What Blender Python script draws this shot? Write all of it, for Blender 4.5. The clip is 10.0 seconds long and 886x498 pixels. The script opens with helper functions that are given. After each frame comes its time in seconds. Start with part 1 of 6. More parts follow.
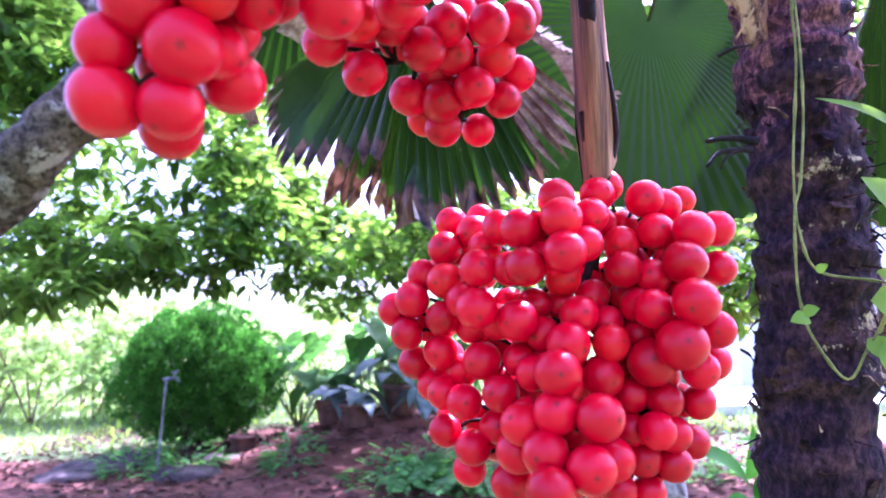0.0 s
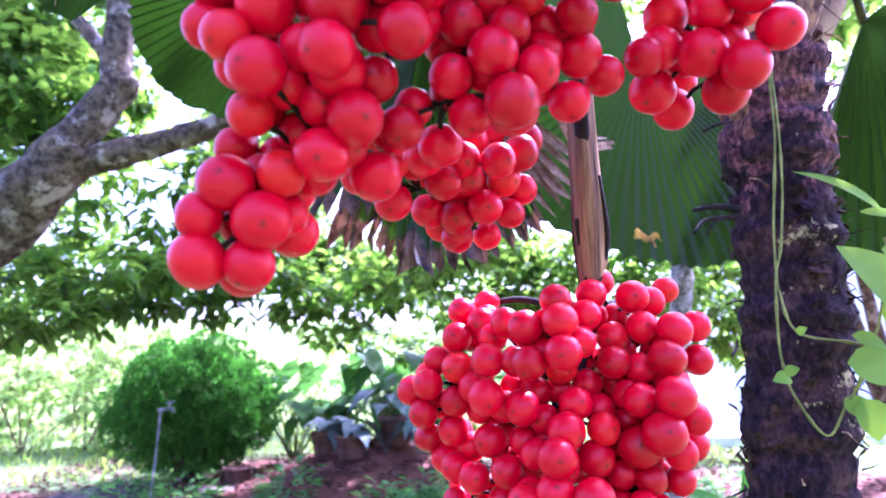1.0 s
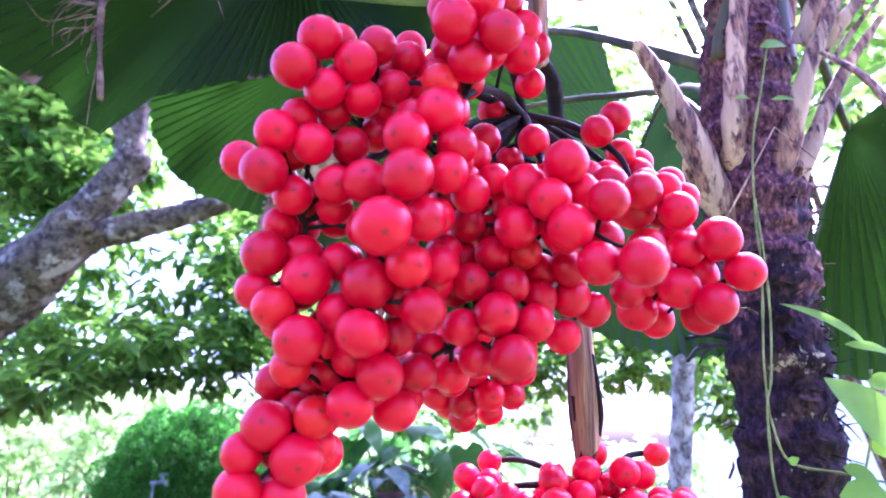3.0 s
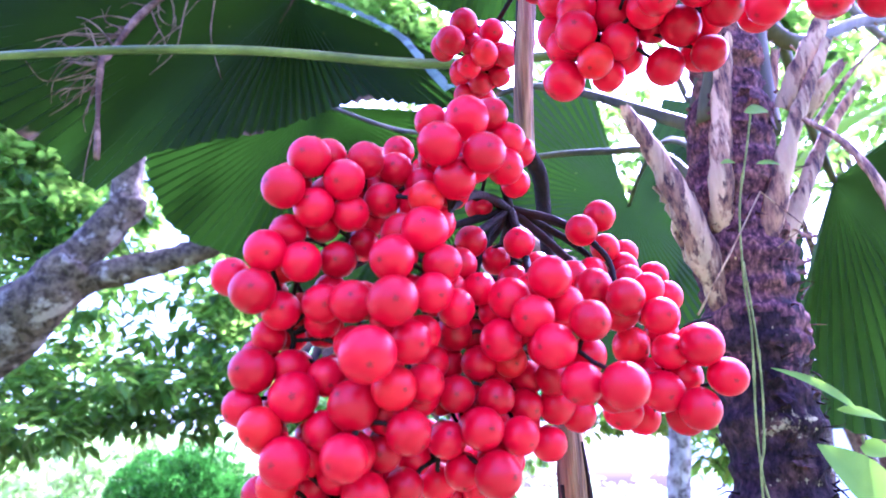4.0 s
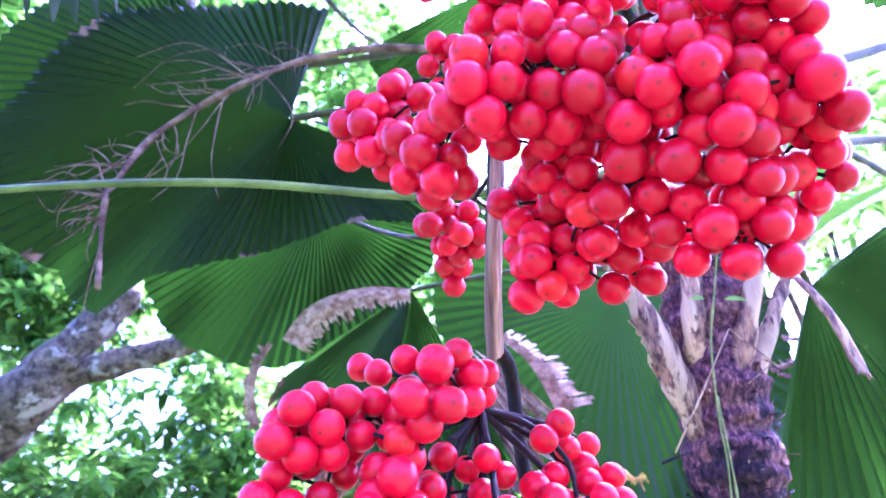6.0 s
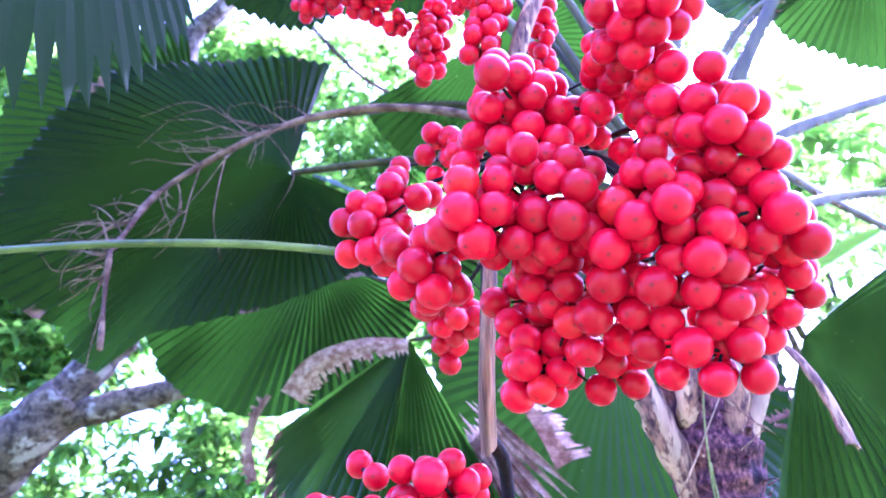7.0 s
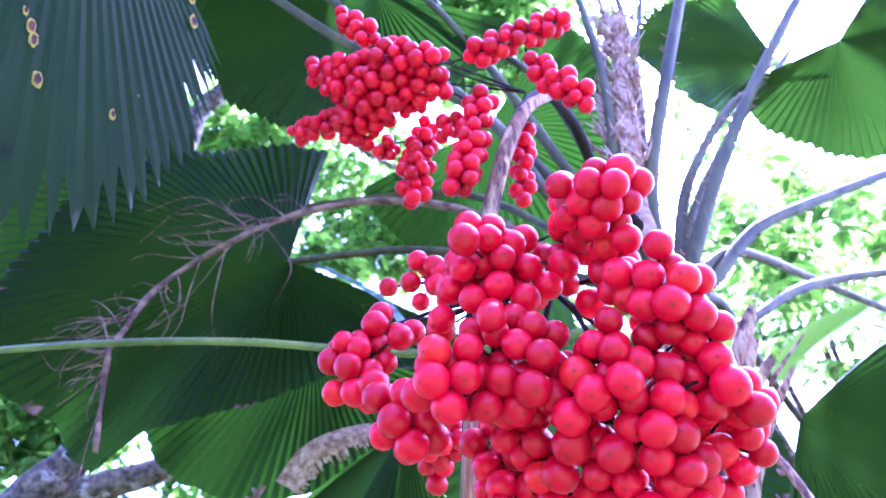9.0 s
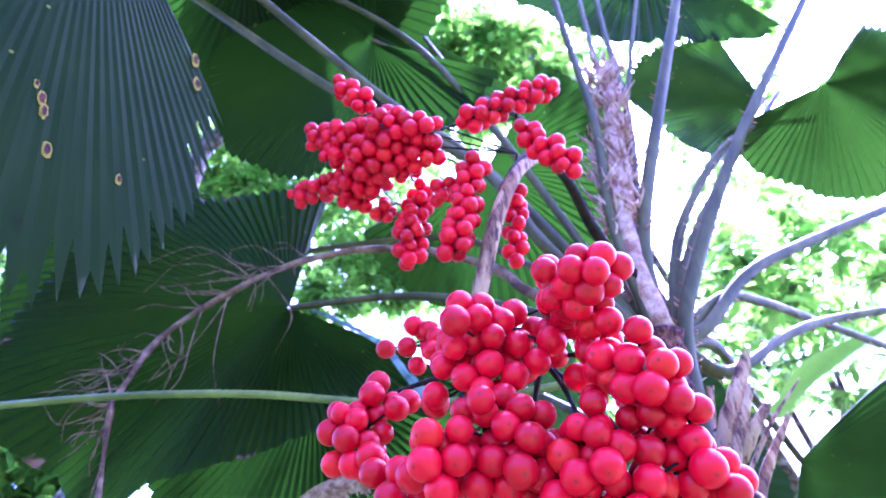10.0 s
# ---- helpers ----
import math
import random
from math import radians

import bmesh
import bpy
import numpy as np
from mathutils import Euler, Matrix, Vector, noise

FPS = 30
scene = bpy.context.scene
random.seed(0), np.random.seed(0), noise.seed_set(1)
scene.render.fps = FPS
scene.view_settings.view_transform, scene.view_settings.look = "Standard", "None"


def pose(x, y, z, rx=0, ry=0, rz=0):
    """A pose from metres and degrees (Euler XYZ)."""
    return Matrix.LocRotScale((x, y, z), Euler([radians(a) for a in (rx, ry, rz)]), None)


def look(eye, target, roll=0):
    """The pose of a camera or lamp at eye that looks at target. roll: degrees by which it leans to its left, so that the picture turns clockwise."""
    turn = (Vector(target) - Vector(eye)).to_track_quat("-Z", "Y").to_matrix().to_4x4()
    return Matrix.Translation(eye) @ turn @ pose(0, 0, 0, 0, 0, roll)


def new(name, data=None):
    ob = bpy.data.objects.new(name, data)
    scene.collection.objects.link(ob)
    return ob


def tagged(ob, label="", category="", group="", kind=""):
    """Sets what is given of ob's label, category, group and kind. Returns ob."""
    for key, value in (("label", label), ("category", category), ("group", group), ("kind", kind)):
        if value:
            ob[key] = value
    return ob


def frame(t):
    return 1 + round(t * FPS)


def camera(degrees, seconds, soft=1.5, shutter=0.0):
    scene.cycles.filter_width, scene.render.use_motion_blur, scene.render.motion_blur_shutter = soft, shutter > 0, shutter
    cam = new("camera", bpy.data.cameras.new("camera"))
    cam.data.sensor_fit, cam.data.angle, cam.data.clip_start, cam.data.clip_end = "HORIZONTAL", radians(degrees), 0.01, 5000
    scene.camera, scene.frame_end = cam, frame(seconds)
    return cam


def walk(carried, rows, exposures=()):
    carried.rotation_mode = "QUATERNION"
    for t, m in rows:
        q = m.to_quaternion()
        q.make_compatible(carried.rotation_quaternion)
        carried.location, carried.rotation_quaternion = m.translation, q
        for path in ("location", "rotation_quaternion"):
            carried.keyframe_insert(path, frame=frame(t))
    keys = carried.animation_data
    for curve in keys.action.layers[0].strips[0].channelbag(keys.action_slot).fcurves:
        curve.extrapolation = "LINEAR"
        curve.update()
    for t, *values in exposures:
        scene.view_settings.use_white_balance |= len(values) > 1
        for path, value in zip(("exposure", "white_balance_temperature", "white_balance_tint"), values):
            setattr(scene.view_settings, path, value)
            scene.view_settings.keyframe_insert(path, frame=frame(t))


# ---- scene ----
cam = camera(69.8, 10.0, soft=1.6)
cam.data.dof.use_dof, cam.data.dof.focus_distance, cam.data.dof.aperture_fstop = True, 0.26, 20.0
PATH = [
    (0, (0.01, 0.024, 0.763), (-0.028, 2.002, 1.058), -1.1),
    (0.5, (0.008, 0.008, 0.772), (-0.015, 1.978, 1.116), -1.0),
    (1, (0.005, -0.007, 0.781), (-0.019, 1.957, 1.161), -0.9),
    (1.5, (0.003, -0.024, 0.791), (-0.027, 1.926, 1.234), -0.7),
    (2, (0.003, -0.031, 0.8), (-0.031, 1.908, 1.288), -0.7),
    (2.5, (0.003, -0.036, 0.809), (-0.029, 1.893, 1.338), -0.4),
    (4, (0.006, -0.049, 0.836), (-0.003, 1.83, 1.521), -0.5),
    (4.5, (0.008, -0.058, 0.846), (0.013, 1.799, 1.588), -0.9),
    (5, (0.01, -0.068, 0.854), (0.022, 1.766, 1.652), -0.9),
    (5.5, (0.012, -0.081, 0.862), (0.021, 1.729, 1.714), -1.1),
    (6.8, (0.016, -0.113, 0.888), (0.034, 1.633, 1.863), -1.5),
    (7, (0.016, -0.119, 0.891), (0.035, 1.617, 1.884), -1.5),
    (7.5, (0.019, -0.129, 0.897), (0.041, 1.583, 1.931), -1.6),
    (8, (0.02, -0.138, 0.903), (0.043, 1.55, 1.975), -1.7),
    (8.5, (0.024, -0.147, 0.909), (0.051, 1.513, 2.024), -1.8),
    (9, (0.027, -0.157, 0.914), (0.048, 1.476, 2.068), -2.2),
    (9.5, (0.03, -0.168, 0.919), (0.049, 1.438, 2.111), -2.6),
    (10, (0.032, -0.182, 0.924), (0.053, 1.394, 2.155), -3.0),
]
walk(cam, [(t, look(eye, target, roll)) for t, eye, target, roll in PATH], exposures=[(0, 2.95, 4800, 64), (2.5, 3.1, 4600, 66), (4.5, 3.5, 4350, 66), (7, 3.7, 4250, 66), (8.5, 3.55, 4250, 66), (10, 3.2, 4250, 66)])

# ---- light ----
SUN_EL, SUN_AZ = radians(52), radians(36)      # height of the sun, and its turn to the right of straight ahead
world = bpy.data.worlds.new("world")
scene.world = world
world.use_nodes = True
wn = world.node_tree.nodes
sky = wn.new("ShaderNodeTexSky")
sky.sky_type = 'NISHITA'
sky.sun_disc = False
sky.sun_elevation, sky.sun_rotation = SUN_EL, SUN_AZ
sky.air_density, sky.dust_density, sky.ozone_density = 1.0, 6.0, 1.0
wn["Background"].inputs[1].default_value = 0.15
world.node_tree.links.new(sky.outputs[0], wn["Background"].inputs[0])

sun = new("sun", bpy.data.lights.new("sun", 'SUN'))
sun.data.energy, sun.data.angle, sun.data.color = 4.5, radians(0.6), (1.0, 0.95, 0.86)
to_sun = Vector((math.sin(SUN_AZ) * math.cos(SUN_EL), math.cos(SUN_AZ) * math.cos(SUN_EL), math.sin(SUN_EL)))
sun.matrix_world = look(to_sun * 30, (0, 0, 0))


# ---- materials ----
def material(name, rough=0.6, metal=0.0):
    m = bpy.data.materials.new(name)
    m.use_nodes = True
    b = m.node_tree.nodes["Principled BSDF"]
    b.inputs["Roughness"].default_value = rough
    b.inputs["Metallic"].default_value = metal
    b.inputs["Specular IOR Level"].default_value = 0.22
    return m, m.node_tree, b


def add(tree, kind, **values):
    n = tree.nodes.new(kind)
    for key, value in values.items():
        n.inputs[key.replace("_", " ")].default_value = value
    return n


def ramp(tree, source, stops):
    r = tree.nodes.new("ShaderNodeValToRGB")
    while len(r.color_ramp.elements) < len(stops):
        r.color_ramp.elements.new(0.5)
    for e, (p, c) in zip(r.color_ramp.elements, stops):
        e.position, e.color = p, (*c, 1)
    tree.links.new(source, r.inputs[0])
    return r.outputs[0]


def mixed(tree, fac, a, b, mode='MIX'):
    n = tree.nodes.new("ShaderNodeMix")
    n.data_type, n.blend_type = 'RGBA', mode
    for socket, v in ((n.inputs[0], fac), (n.inputs[6], a), (n.inputs[7], b)):
        if isinstance(v, (float, int)):
            socket.default_value = v
        elif isinstance(v, tuple):
            socket.default_value = (*v, 1)
        else:
            tree.links.new(v, socket)
    return n.outputs[2]


def noise_of(tree, scale, detail=4.0, stretch=None, rough=0.55):
    co = tree.nodes.new("ShaderNodeTexCoord")
    n = add(tree, "ShaderNodeTexNoise", Scale=scale, Detail=detail, Roughness=rough)
    out = co.outputs["Object"]
    if stretch:
        mp = tree.nodes.new("ShaderNodeMapping")
        mp.inputs["Scale"].default_value = stretch
        tree.links.new(out, mp.inputs[0])
        out = mp.outputs[0]
    tree.links.new(out, n.inputs["Vector"])
    return n.outputs[0]


def bump(tree, b, height, strength=0.4, distance=0.002):
    n = add(tree, "ShaderNodeBump", Strength=strength, Distance=distance)
    tree.links.new(height, n.inputs["Height"])
    tree.links.new(n.outputs[0], b.inputs["Normal"])


def surface(name, low, high, scale, rough=0.7, fine=None, fine_amount=0.35, relief=0.3, depth=0.002, stretch=None, per=""):
    """Colour between low and high by a broad noise, a fine grain over it, and relief. per: 'object' or 'island' for piece to piece change."""
    m, t, b = material(name, rough)
    broad = noise_of(t, scale, 4, stretch)
    col = ramp(t, broad, [(0.38, low), (0.62, high)])
    grain = noise_of(t, fine or scale * 8, 5, stretch)
    col = mixed(t, fine_amount, col, ramp(t, grain, [(0.38, (0.35, 0.35, 0.35)), (0.62, (1.0, 1.0, 1.0))]), 'MULTIPLY')
    if per:
        src = t.nodes.new("ShaderNodeObjectInfo").outputs["Random"] if per == "object" else t.nodes.new("ShaderNodeNewGeometry").outputs["Random Per Island"]
        col = mixed(t, 0.6, col, ramp(t, src, [(0.0, (0.55, 0.55, 0.55)), (1.0, (1.25, 1.25, 1.25))]), 'MULTIPLY')
    t.links.new(col, b.inputs["Base Color"])
    bump(t, b, grain, relief, depth)
    b.inputs["Specular IOR Level"].default_value = 0.22
    return m


def leafy(name, low, high, through_col, share=0.45, rough=0.45, scale=20.0, spread=0.7, wear=None, gloss=0.14):
    """A leaf: reflects low to high, lets through_col through. wear: brown dead tissue where the mesh's wear attribute says."""
    m, t, b = material(name, rough)
    out = t.nodes["Material Output"]
    n1 = noise_of(t, scale, 3)
    col = ramp(t, n1, [(0.3, low), (0.7, high)])
    isl = t.nodes.new("ShaderNodeNewGeometry").outputs["Random Per Island"]
    vary = ramp(t, isl, [(0.0, (1 - spread * 0.6,) * 3), (1.0, (1 + spread * 0.6,) * 3)])
    col = mixed(t, 1.0, col, vary, 'MULTIPLY')
    thr = mixed(t, 1.0, through_col, vary, 'MULTIPLY')
    b.inputs["Specular IOR Level"].default_value = gloss
    if wear:
        at = t.nodes.new("ShaderNodeAttribute")
        at.attribute_name = "wear"
        n2 = noise_of(t, 45, 4)
        dead = ramp(t, n2, [(0.35, wear[0]), (0.6, wear[1])])
        sm = add(t, "ShaderNodeMath")
        sm.operation = 'ADD'
        t.links.new(at.outputs["Fac"], sm.inputs[0])
        half = add(t, "ShaderNodeMath")
        half.operation = 'MULTIPLY_ADD'
        t.links.new(n2, half.inputs[0])
        half.inputs[1].default_value, half.inputs[2].default_value = 0.5, -0.25
        t.links.new(half.outputs[0], sm.inputs[1])
        fac = ramp(t, sm.outputs[0], [(0.45, (0, 0, 0)), (0.55, (1, 1, 1))])
        # pale yellow flecks on the living blade
        vor = add(t, "ShaderNodeTexVoronoi", Scale=38.0)
        co = t.nodes.new("ShaderNodeTexCoord")
        t.links.new(co.outputs["Object"], vor.inputs["Vector"])
        fleck = ramp(t, vor.outputs["Distance"], [(0.05, (1, 1, 1)), (0.09, (0, 0, 0))])
        keep = ramp(t, noise_of(t, 6, 2), [(0.55, (0, 0, 0)), (0.65, (1, 1, 1))])
        fl = mixed(t, 1.0, fleck, keep, 'MULTIPLY')
        col = mixed(t, fl, col, (0.35, 0.33, 0.05))
        col = mixed(t, fac, col, dead)
        thr = mixed(t, fac, thr, mixed(t, 1.0, dead, (0.5, 0.4, 0.3), 'MULTIPLY'))
    t.links.new(col, b.inputs["Base Color"])
    bump(t, b, noise_of(t, scale * 10, 3), 0.12, 0.001)
    tr = t.nodes.new("ShaderNodeBsdfTranslucent")
    t.links.new(thr, tr.inputs[0])
    mx = t.nodes.new("ShaderNodeMixShader")
    mx.inputs[0].default_value = share
    t.links.new(b.outputs[0], mx.inputs[1])
    t.links.new(tr.outputs[0], mx.inputs[2])
    t.links.new(mx.outputs[0], out.inputs[0])
    return m


def berry_skin():
    m, t, b = material("berry_skin", 0.30)
    rnd = t.nodes.new("ShaderNodeObjectInfo").outputs["Random"]
    col = ramp(t, rnd, [(0.0, (0.47, 0.001, 0.006)), (0.5, (0.64, 0.001, 0.011)), (0.93, (0.74, 0.002, 0.015)), (1.0, (0.70, 0.012, 0.005))])
    mott = noise_of(t, 160, 4)
    col = mixed(t, 0.5, col, ramp(t, mott, [(0.3, (0.78, 0.6, 0.6)), (0.7, (1.1, 1.0, 1.0))]), 'MULTIPLY')
    vor = add(t, "ShaderNodeTexVoronoi", Scale=420.0)
    co = t.nodes.new("ShaderNodeTexCoord")
    t.links.new(co.outputs["Object"], vor.inputs["Vector"])
    sp = mixed(t, 1.0, ramp(t, vor.outputs["Distance"], [(0.10, (1, 1, 1)), (0.16, (0, 0, 0))]), ramp(t, noise_of(t, 90, 2), [(0.55, (0, 0, 0)), (0.62, (0.6, 0.6, 0.6))]), 'MULTIPLY')
    col = mixed(t, sp, col, (0.75, 0.12, 0.12))
    t.links.new(col, b.inputs["Base Color"])
    b.inputs["Subsurface Weight"].default_value = 0.06
    b.inputs["Subsurface Radius"].default_value = (0.004, 0.0008, 0.0008)
    b.inputs["Subsurface Scale"].default_value = 0.6
    b.inputs["Coat Weight"].default_value = 0.0
    b.inputs["Specular IOR Level"].default_value = 0.24
    b.inputs["Coat Roughness"].default_value = 0.14
    bump(t, b, noise_of(t, 500, 3), 0.08, 0.0005)
    return m


M_BERRY = berry_skin()
M_SCAR = surface("berry_scar", (0.05, 0.015, 0.01), (0.20, 0.06, 0.04), 300, 0.8)
M_STALK = surface("fruit_stalk", (0.007, 0.0035, 0.003), (0.030, 0.014, 0.011), 60, 0.85, relief=0.4)
M_BRACT = surface("dry_bract", (0.09, 0.035, 0.015), (0.44, 0.23, 0.10), 190, 0.75, fine=700, fine_amount=0.6, relief=0.8, stretch=(1, 1, 0.05))
# dark and light copies of one leaf: shade and lit sheen sit in the colours
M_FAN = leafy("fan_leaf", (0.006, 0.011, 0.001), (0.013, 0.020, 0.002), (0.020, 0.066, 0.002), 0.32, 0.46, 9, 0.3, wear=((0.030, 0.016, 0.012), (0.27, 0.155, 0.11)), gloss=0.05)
M_FANLITGLOSS = leafy("lit_waxy_fan_leaf", (0.014, 0.036, 0.003), (0.030, 0.062, 0.007), (0.040, 0.115, 0.004), 0.32, 0.30, 14, 0.5, wear=((0.016, 0.007, 0.005), (0.20, 0.105, 0.07)), gloss=0.26)
M_PETIOLE = surface("petiole", (0.048, 0.040, 0.013), (0.112, 0.092, 0.030), 18, 0.6, fine=150, fine_amount=0.35, relief=0.2, stretch=(1, 1, 0.3))
M_GREENSTEM = surface("green_petiole", (0.10, 0.115, 0.018), (0.20, 0.22, 0.04), 14, 0.45, fine=130, fine_amount=0.25, relief=0.2)


def spotted_bark(name, dark, mid, pale, scale, amount, relief, depth, stretch=None):
    """Bark: rough dark ground, lighter plates, and pale crusty lichen spots."""
    m, t, b = material(name, 0.82)
    n1, n2, n3 = noise_of(t, scale, 5, stretch), noise_of(t, scale * 7, 6, stretch, 0.7), noise_of(t, scale * 2.3, 5, stretch, 0.65)
    col = ramp(t, n2, [(0.40, dark), (0.60, mid)])
    col = mixed(t, ramp(t, n3, [(amount, (0, 0, 0)), (amount + 0.07, (1, 1, 1))]), col, mixed(t, n2, pale, mid))
    col = mixed(t, 0.55, col, ramp(t, n1, [(0.38, (0.30, 0.27, 0.33)), (0.62, (1.25, 1.15, 1.1))]), 'MULTIPLY')
    t.links.new(col, b.inputs["Base Color"])
    bump(t, b, mixed(t, 0.4, n2, n3), relief, depth)
    return m




def palm_bark(name, dark, mid, high, worn, crust_at):
    """Purple-black fibrous bark with worn red-brown places and crusty tan patches that run in bands round the trunk."""
    m, t, b = material(name, 0.8)
    n1, n2 = noise_of(t, 26, 5, (1, 1, 1.7)), noise_of(t, 170, 6, (1.3, 1.3, 0.7), 0.7)
    n3, n4 = noise_of(t, 17, 3, (1, 1, 3.2), 0.6), noise_of(t, 320, 3, (1, 1, 0.6), 0.6)
    col = ramp(t, n2, [(0.36, dark), (0.52, mid), (0.68, high)])
    brown = ramp(t, n1, [(0.50, (0, 0, 0)), (0.64, (0.75, 0.75, 0.75))])
    col = mixed(t, brown, col, ramp(t, n2, [(0.38, (0.022, 0.010, 0.007)), (0.62, worn)]))
    crust = ramp(t, mixed(t, 0.30, n3, n4), [(crust_at, (0, 0, 0)), (crust_at + 0.03, (1, 1, 1))])
    col = mixed(t, crust, col, ramp(t, n2, [(0.35, (0.10, 0.065, 0.025)), (0.6, (0.44, 0.33, 0.17))]))
    t.links.new(col, b.inputs["Base Color"])
    b.inputs["Specular IOR Level"].default_value = 0.12
    bump(t, b, mixed(t, 0.35, n2, n1), 0.75, 0.003)
    return m


M_TRUNK = palm_bark("palm_bark", (0.004, 0.002, 0.004), (0.024, 0.010, 0.013), (0.062, 0.027, 0.033), (0.13, 0.058, 0.040), 0.620)
M_TRUNKTOP = palm_bark("young_palm_bark", (0.010, 0.003, 0.007), (0.085, 0.028, 0.034), (0.30, 0.12, 0.105), (0.30, 0.115, 0.060), 0.64)
M_BARK = spotted_bark("tree_bark", (0.034, 0.022, 0.010), (0.165, 0.125, 0.070), (0.52, 0.47, 0.37), 5, 0.55, 1.0, 0.02)
M_SHEATH = spotted_bark("dry_sheath", (0.055, 0.020, 0.024), (0.34, 0.17, 0.090), (0.68, 0.46, 0.25), 30, 0.48, 0.8, 0.002, (1, 1, 0.22))
M_FIBRE = surface("palm_fibre", (0.30, 0.13, 0.085), (0.70, 0.44, 0.34), 60, 0.9, relief=0.4)
M_DRY = surface("dry_leaf", (0.18, 0.075, 0.042), (0.50, 0.285, 0.195), 40, 0.8, fine=240, fine_amount=0.6, relief=0.6)
M_PALEDRY = surface("pale_dry_leaf", (0.28, 0.13, 0.085), (0.68, 0.45, 0.35), 90, 0.8, fine=300, fine_amount=0.5, relief=0.5)
M_DRY2 = surface("dead_leaf", (0.14, 0.05, 0.035), (0.32, 0.14, 0.09), 60, 0.8, relief=0.5)
M_TWIG = surface("dry_twig", (0.09, 0.040, 0.025), (0.30, 0.17, 0.11), 50, 0.85, fine=300, relief=0.5)
M_VINE = surface("vine_stem", (0.15, 0.16, 0.025), (0.30, 0.30, 0.06), 60, 0.6)
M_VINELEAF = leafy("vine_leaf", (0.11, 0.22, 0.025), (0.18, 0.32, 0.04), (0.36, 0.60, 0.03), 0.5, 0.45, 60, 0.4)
M_PALEBARK = spotted_bark("pale_bark", (0.09, 0.07, 0.06), (0.34, 0.27, 0.24), (0.60, 0.54, 0.50), 16, 0.47, 1.0, 0.006, (1, 1, 0.8))
M_YELLOW = surface("yellowed_leaf", (0.45, 0.16, 0.02), (0.75, 0.42, 0.05), 60, 0.7)
M_BOUNCESLAB = surface("bounce_slab", (0.50, 0.48, 0.44), (0.66, 0.64, 0.60), 1.5, 0.9, fine=30, relief=0.3)
M_STRAP = leafy("strap_leaf", (0.025, 0.10, 0.012), (0.05, 0.16, 0.02), (0.10, 0.38, 0.02), 0.45, 0.45, 30, 0.3, gloss=0.06)
M_TREELEAF = leafy("tree_leaf", (0.026, 0.072, 0.016), (0.058, 0.130, 0.026), (0.25, 0.46, 0.03), 0.55, 0.38, 4, 1.0, gloss=0.15)
M_SHRUB = leafy("shrub_spray", (0.028, 0.100, 0.010), (0.090, 0.245, 0.026), (0.09, 0.36, 0.02), 0.4, 0.6, 6, 0.7)
# strong sun on the far bushes is put into this pale leaf colour
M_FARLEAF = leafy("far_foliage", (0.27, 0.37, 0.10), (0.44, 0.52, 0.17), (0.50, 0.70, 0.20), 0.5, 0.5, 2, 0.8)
M_POTLEAF = leafy("arum_leaf", (0.026, 0.085, 0.018), (0.060, 0.155, 0.035), (0.12, 0.36, 0.04), 0.4, 0.5, 20, 0.7, gloss=0.05)
M_SILVER = leafy("silver_leaf", (0.11, 0.16, 0.14), (0.27, 0.33, 0.31), (0.08, 0.14, 0.09), 0.2, 0.5, 20, 0.5, gloss=0.08)
M_POT = surface("clay_pot", (0.10, 0.05, 0.035), (0.22, 0.11, 0.075), 14, 0.85, relief=0.4)
M_LITTER = surface("leaf_litter", (0.06, 0.028, 0.016), (0.22, 0.12, 0.075), 8, 0.9, per="island")
M_GRASS = leafy("grass", (0.12, 0.21, 0.02), (0.22, 0.33, 0.04), (0.32, 0.50, 0.05), 0.45, 0.6, 3, 0.8)
M_WEED = leafy("weed_leaf", (0.05, 0.16, 0.04), (0.11, 0.27, 0.065), (0.18, 0.48, 0.06), 0.45, 0.45, 20, 0.7)
M_METAL = surface("grey_pipe", (0.12, 0.12, 0.12), (0.30, 0.30, 0.30), 30, 0.45, relief=0.2)
M_STONE = surface("stone", (0.06, 0.045, 0.038), (0.17, 0.125, 0.105), 5, 0.9, fine=40, relief=0.8, depth=0.01)
M_WALL = surface("white_plaster", (0.80, 0.79, 0.76), (0.87, 0.86, 0.84), 2, 0.85, fine=40, fine_amount=0.15, relief=0.2)
M_SHUTTER = surface("red_shutter", (0.32, 0.10, 0.06), (0.42, 0.15, 0.09), 4, 0.7)
M_SPOT = surface("leaf_spot", (0.030, 0.009, 0.005), (0.11, 0.032, 0.012), 200, 0.8)
M_RING = surface("leaf_spot_ring", (0.26, 0.20, 0.008), (0.42, 0.30, 0.012), 200, 0.7)


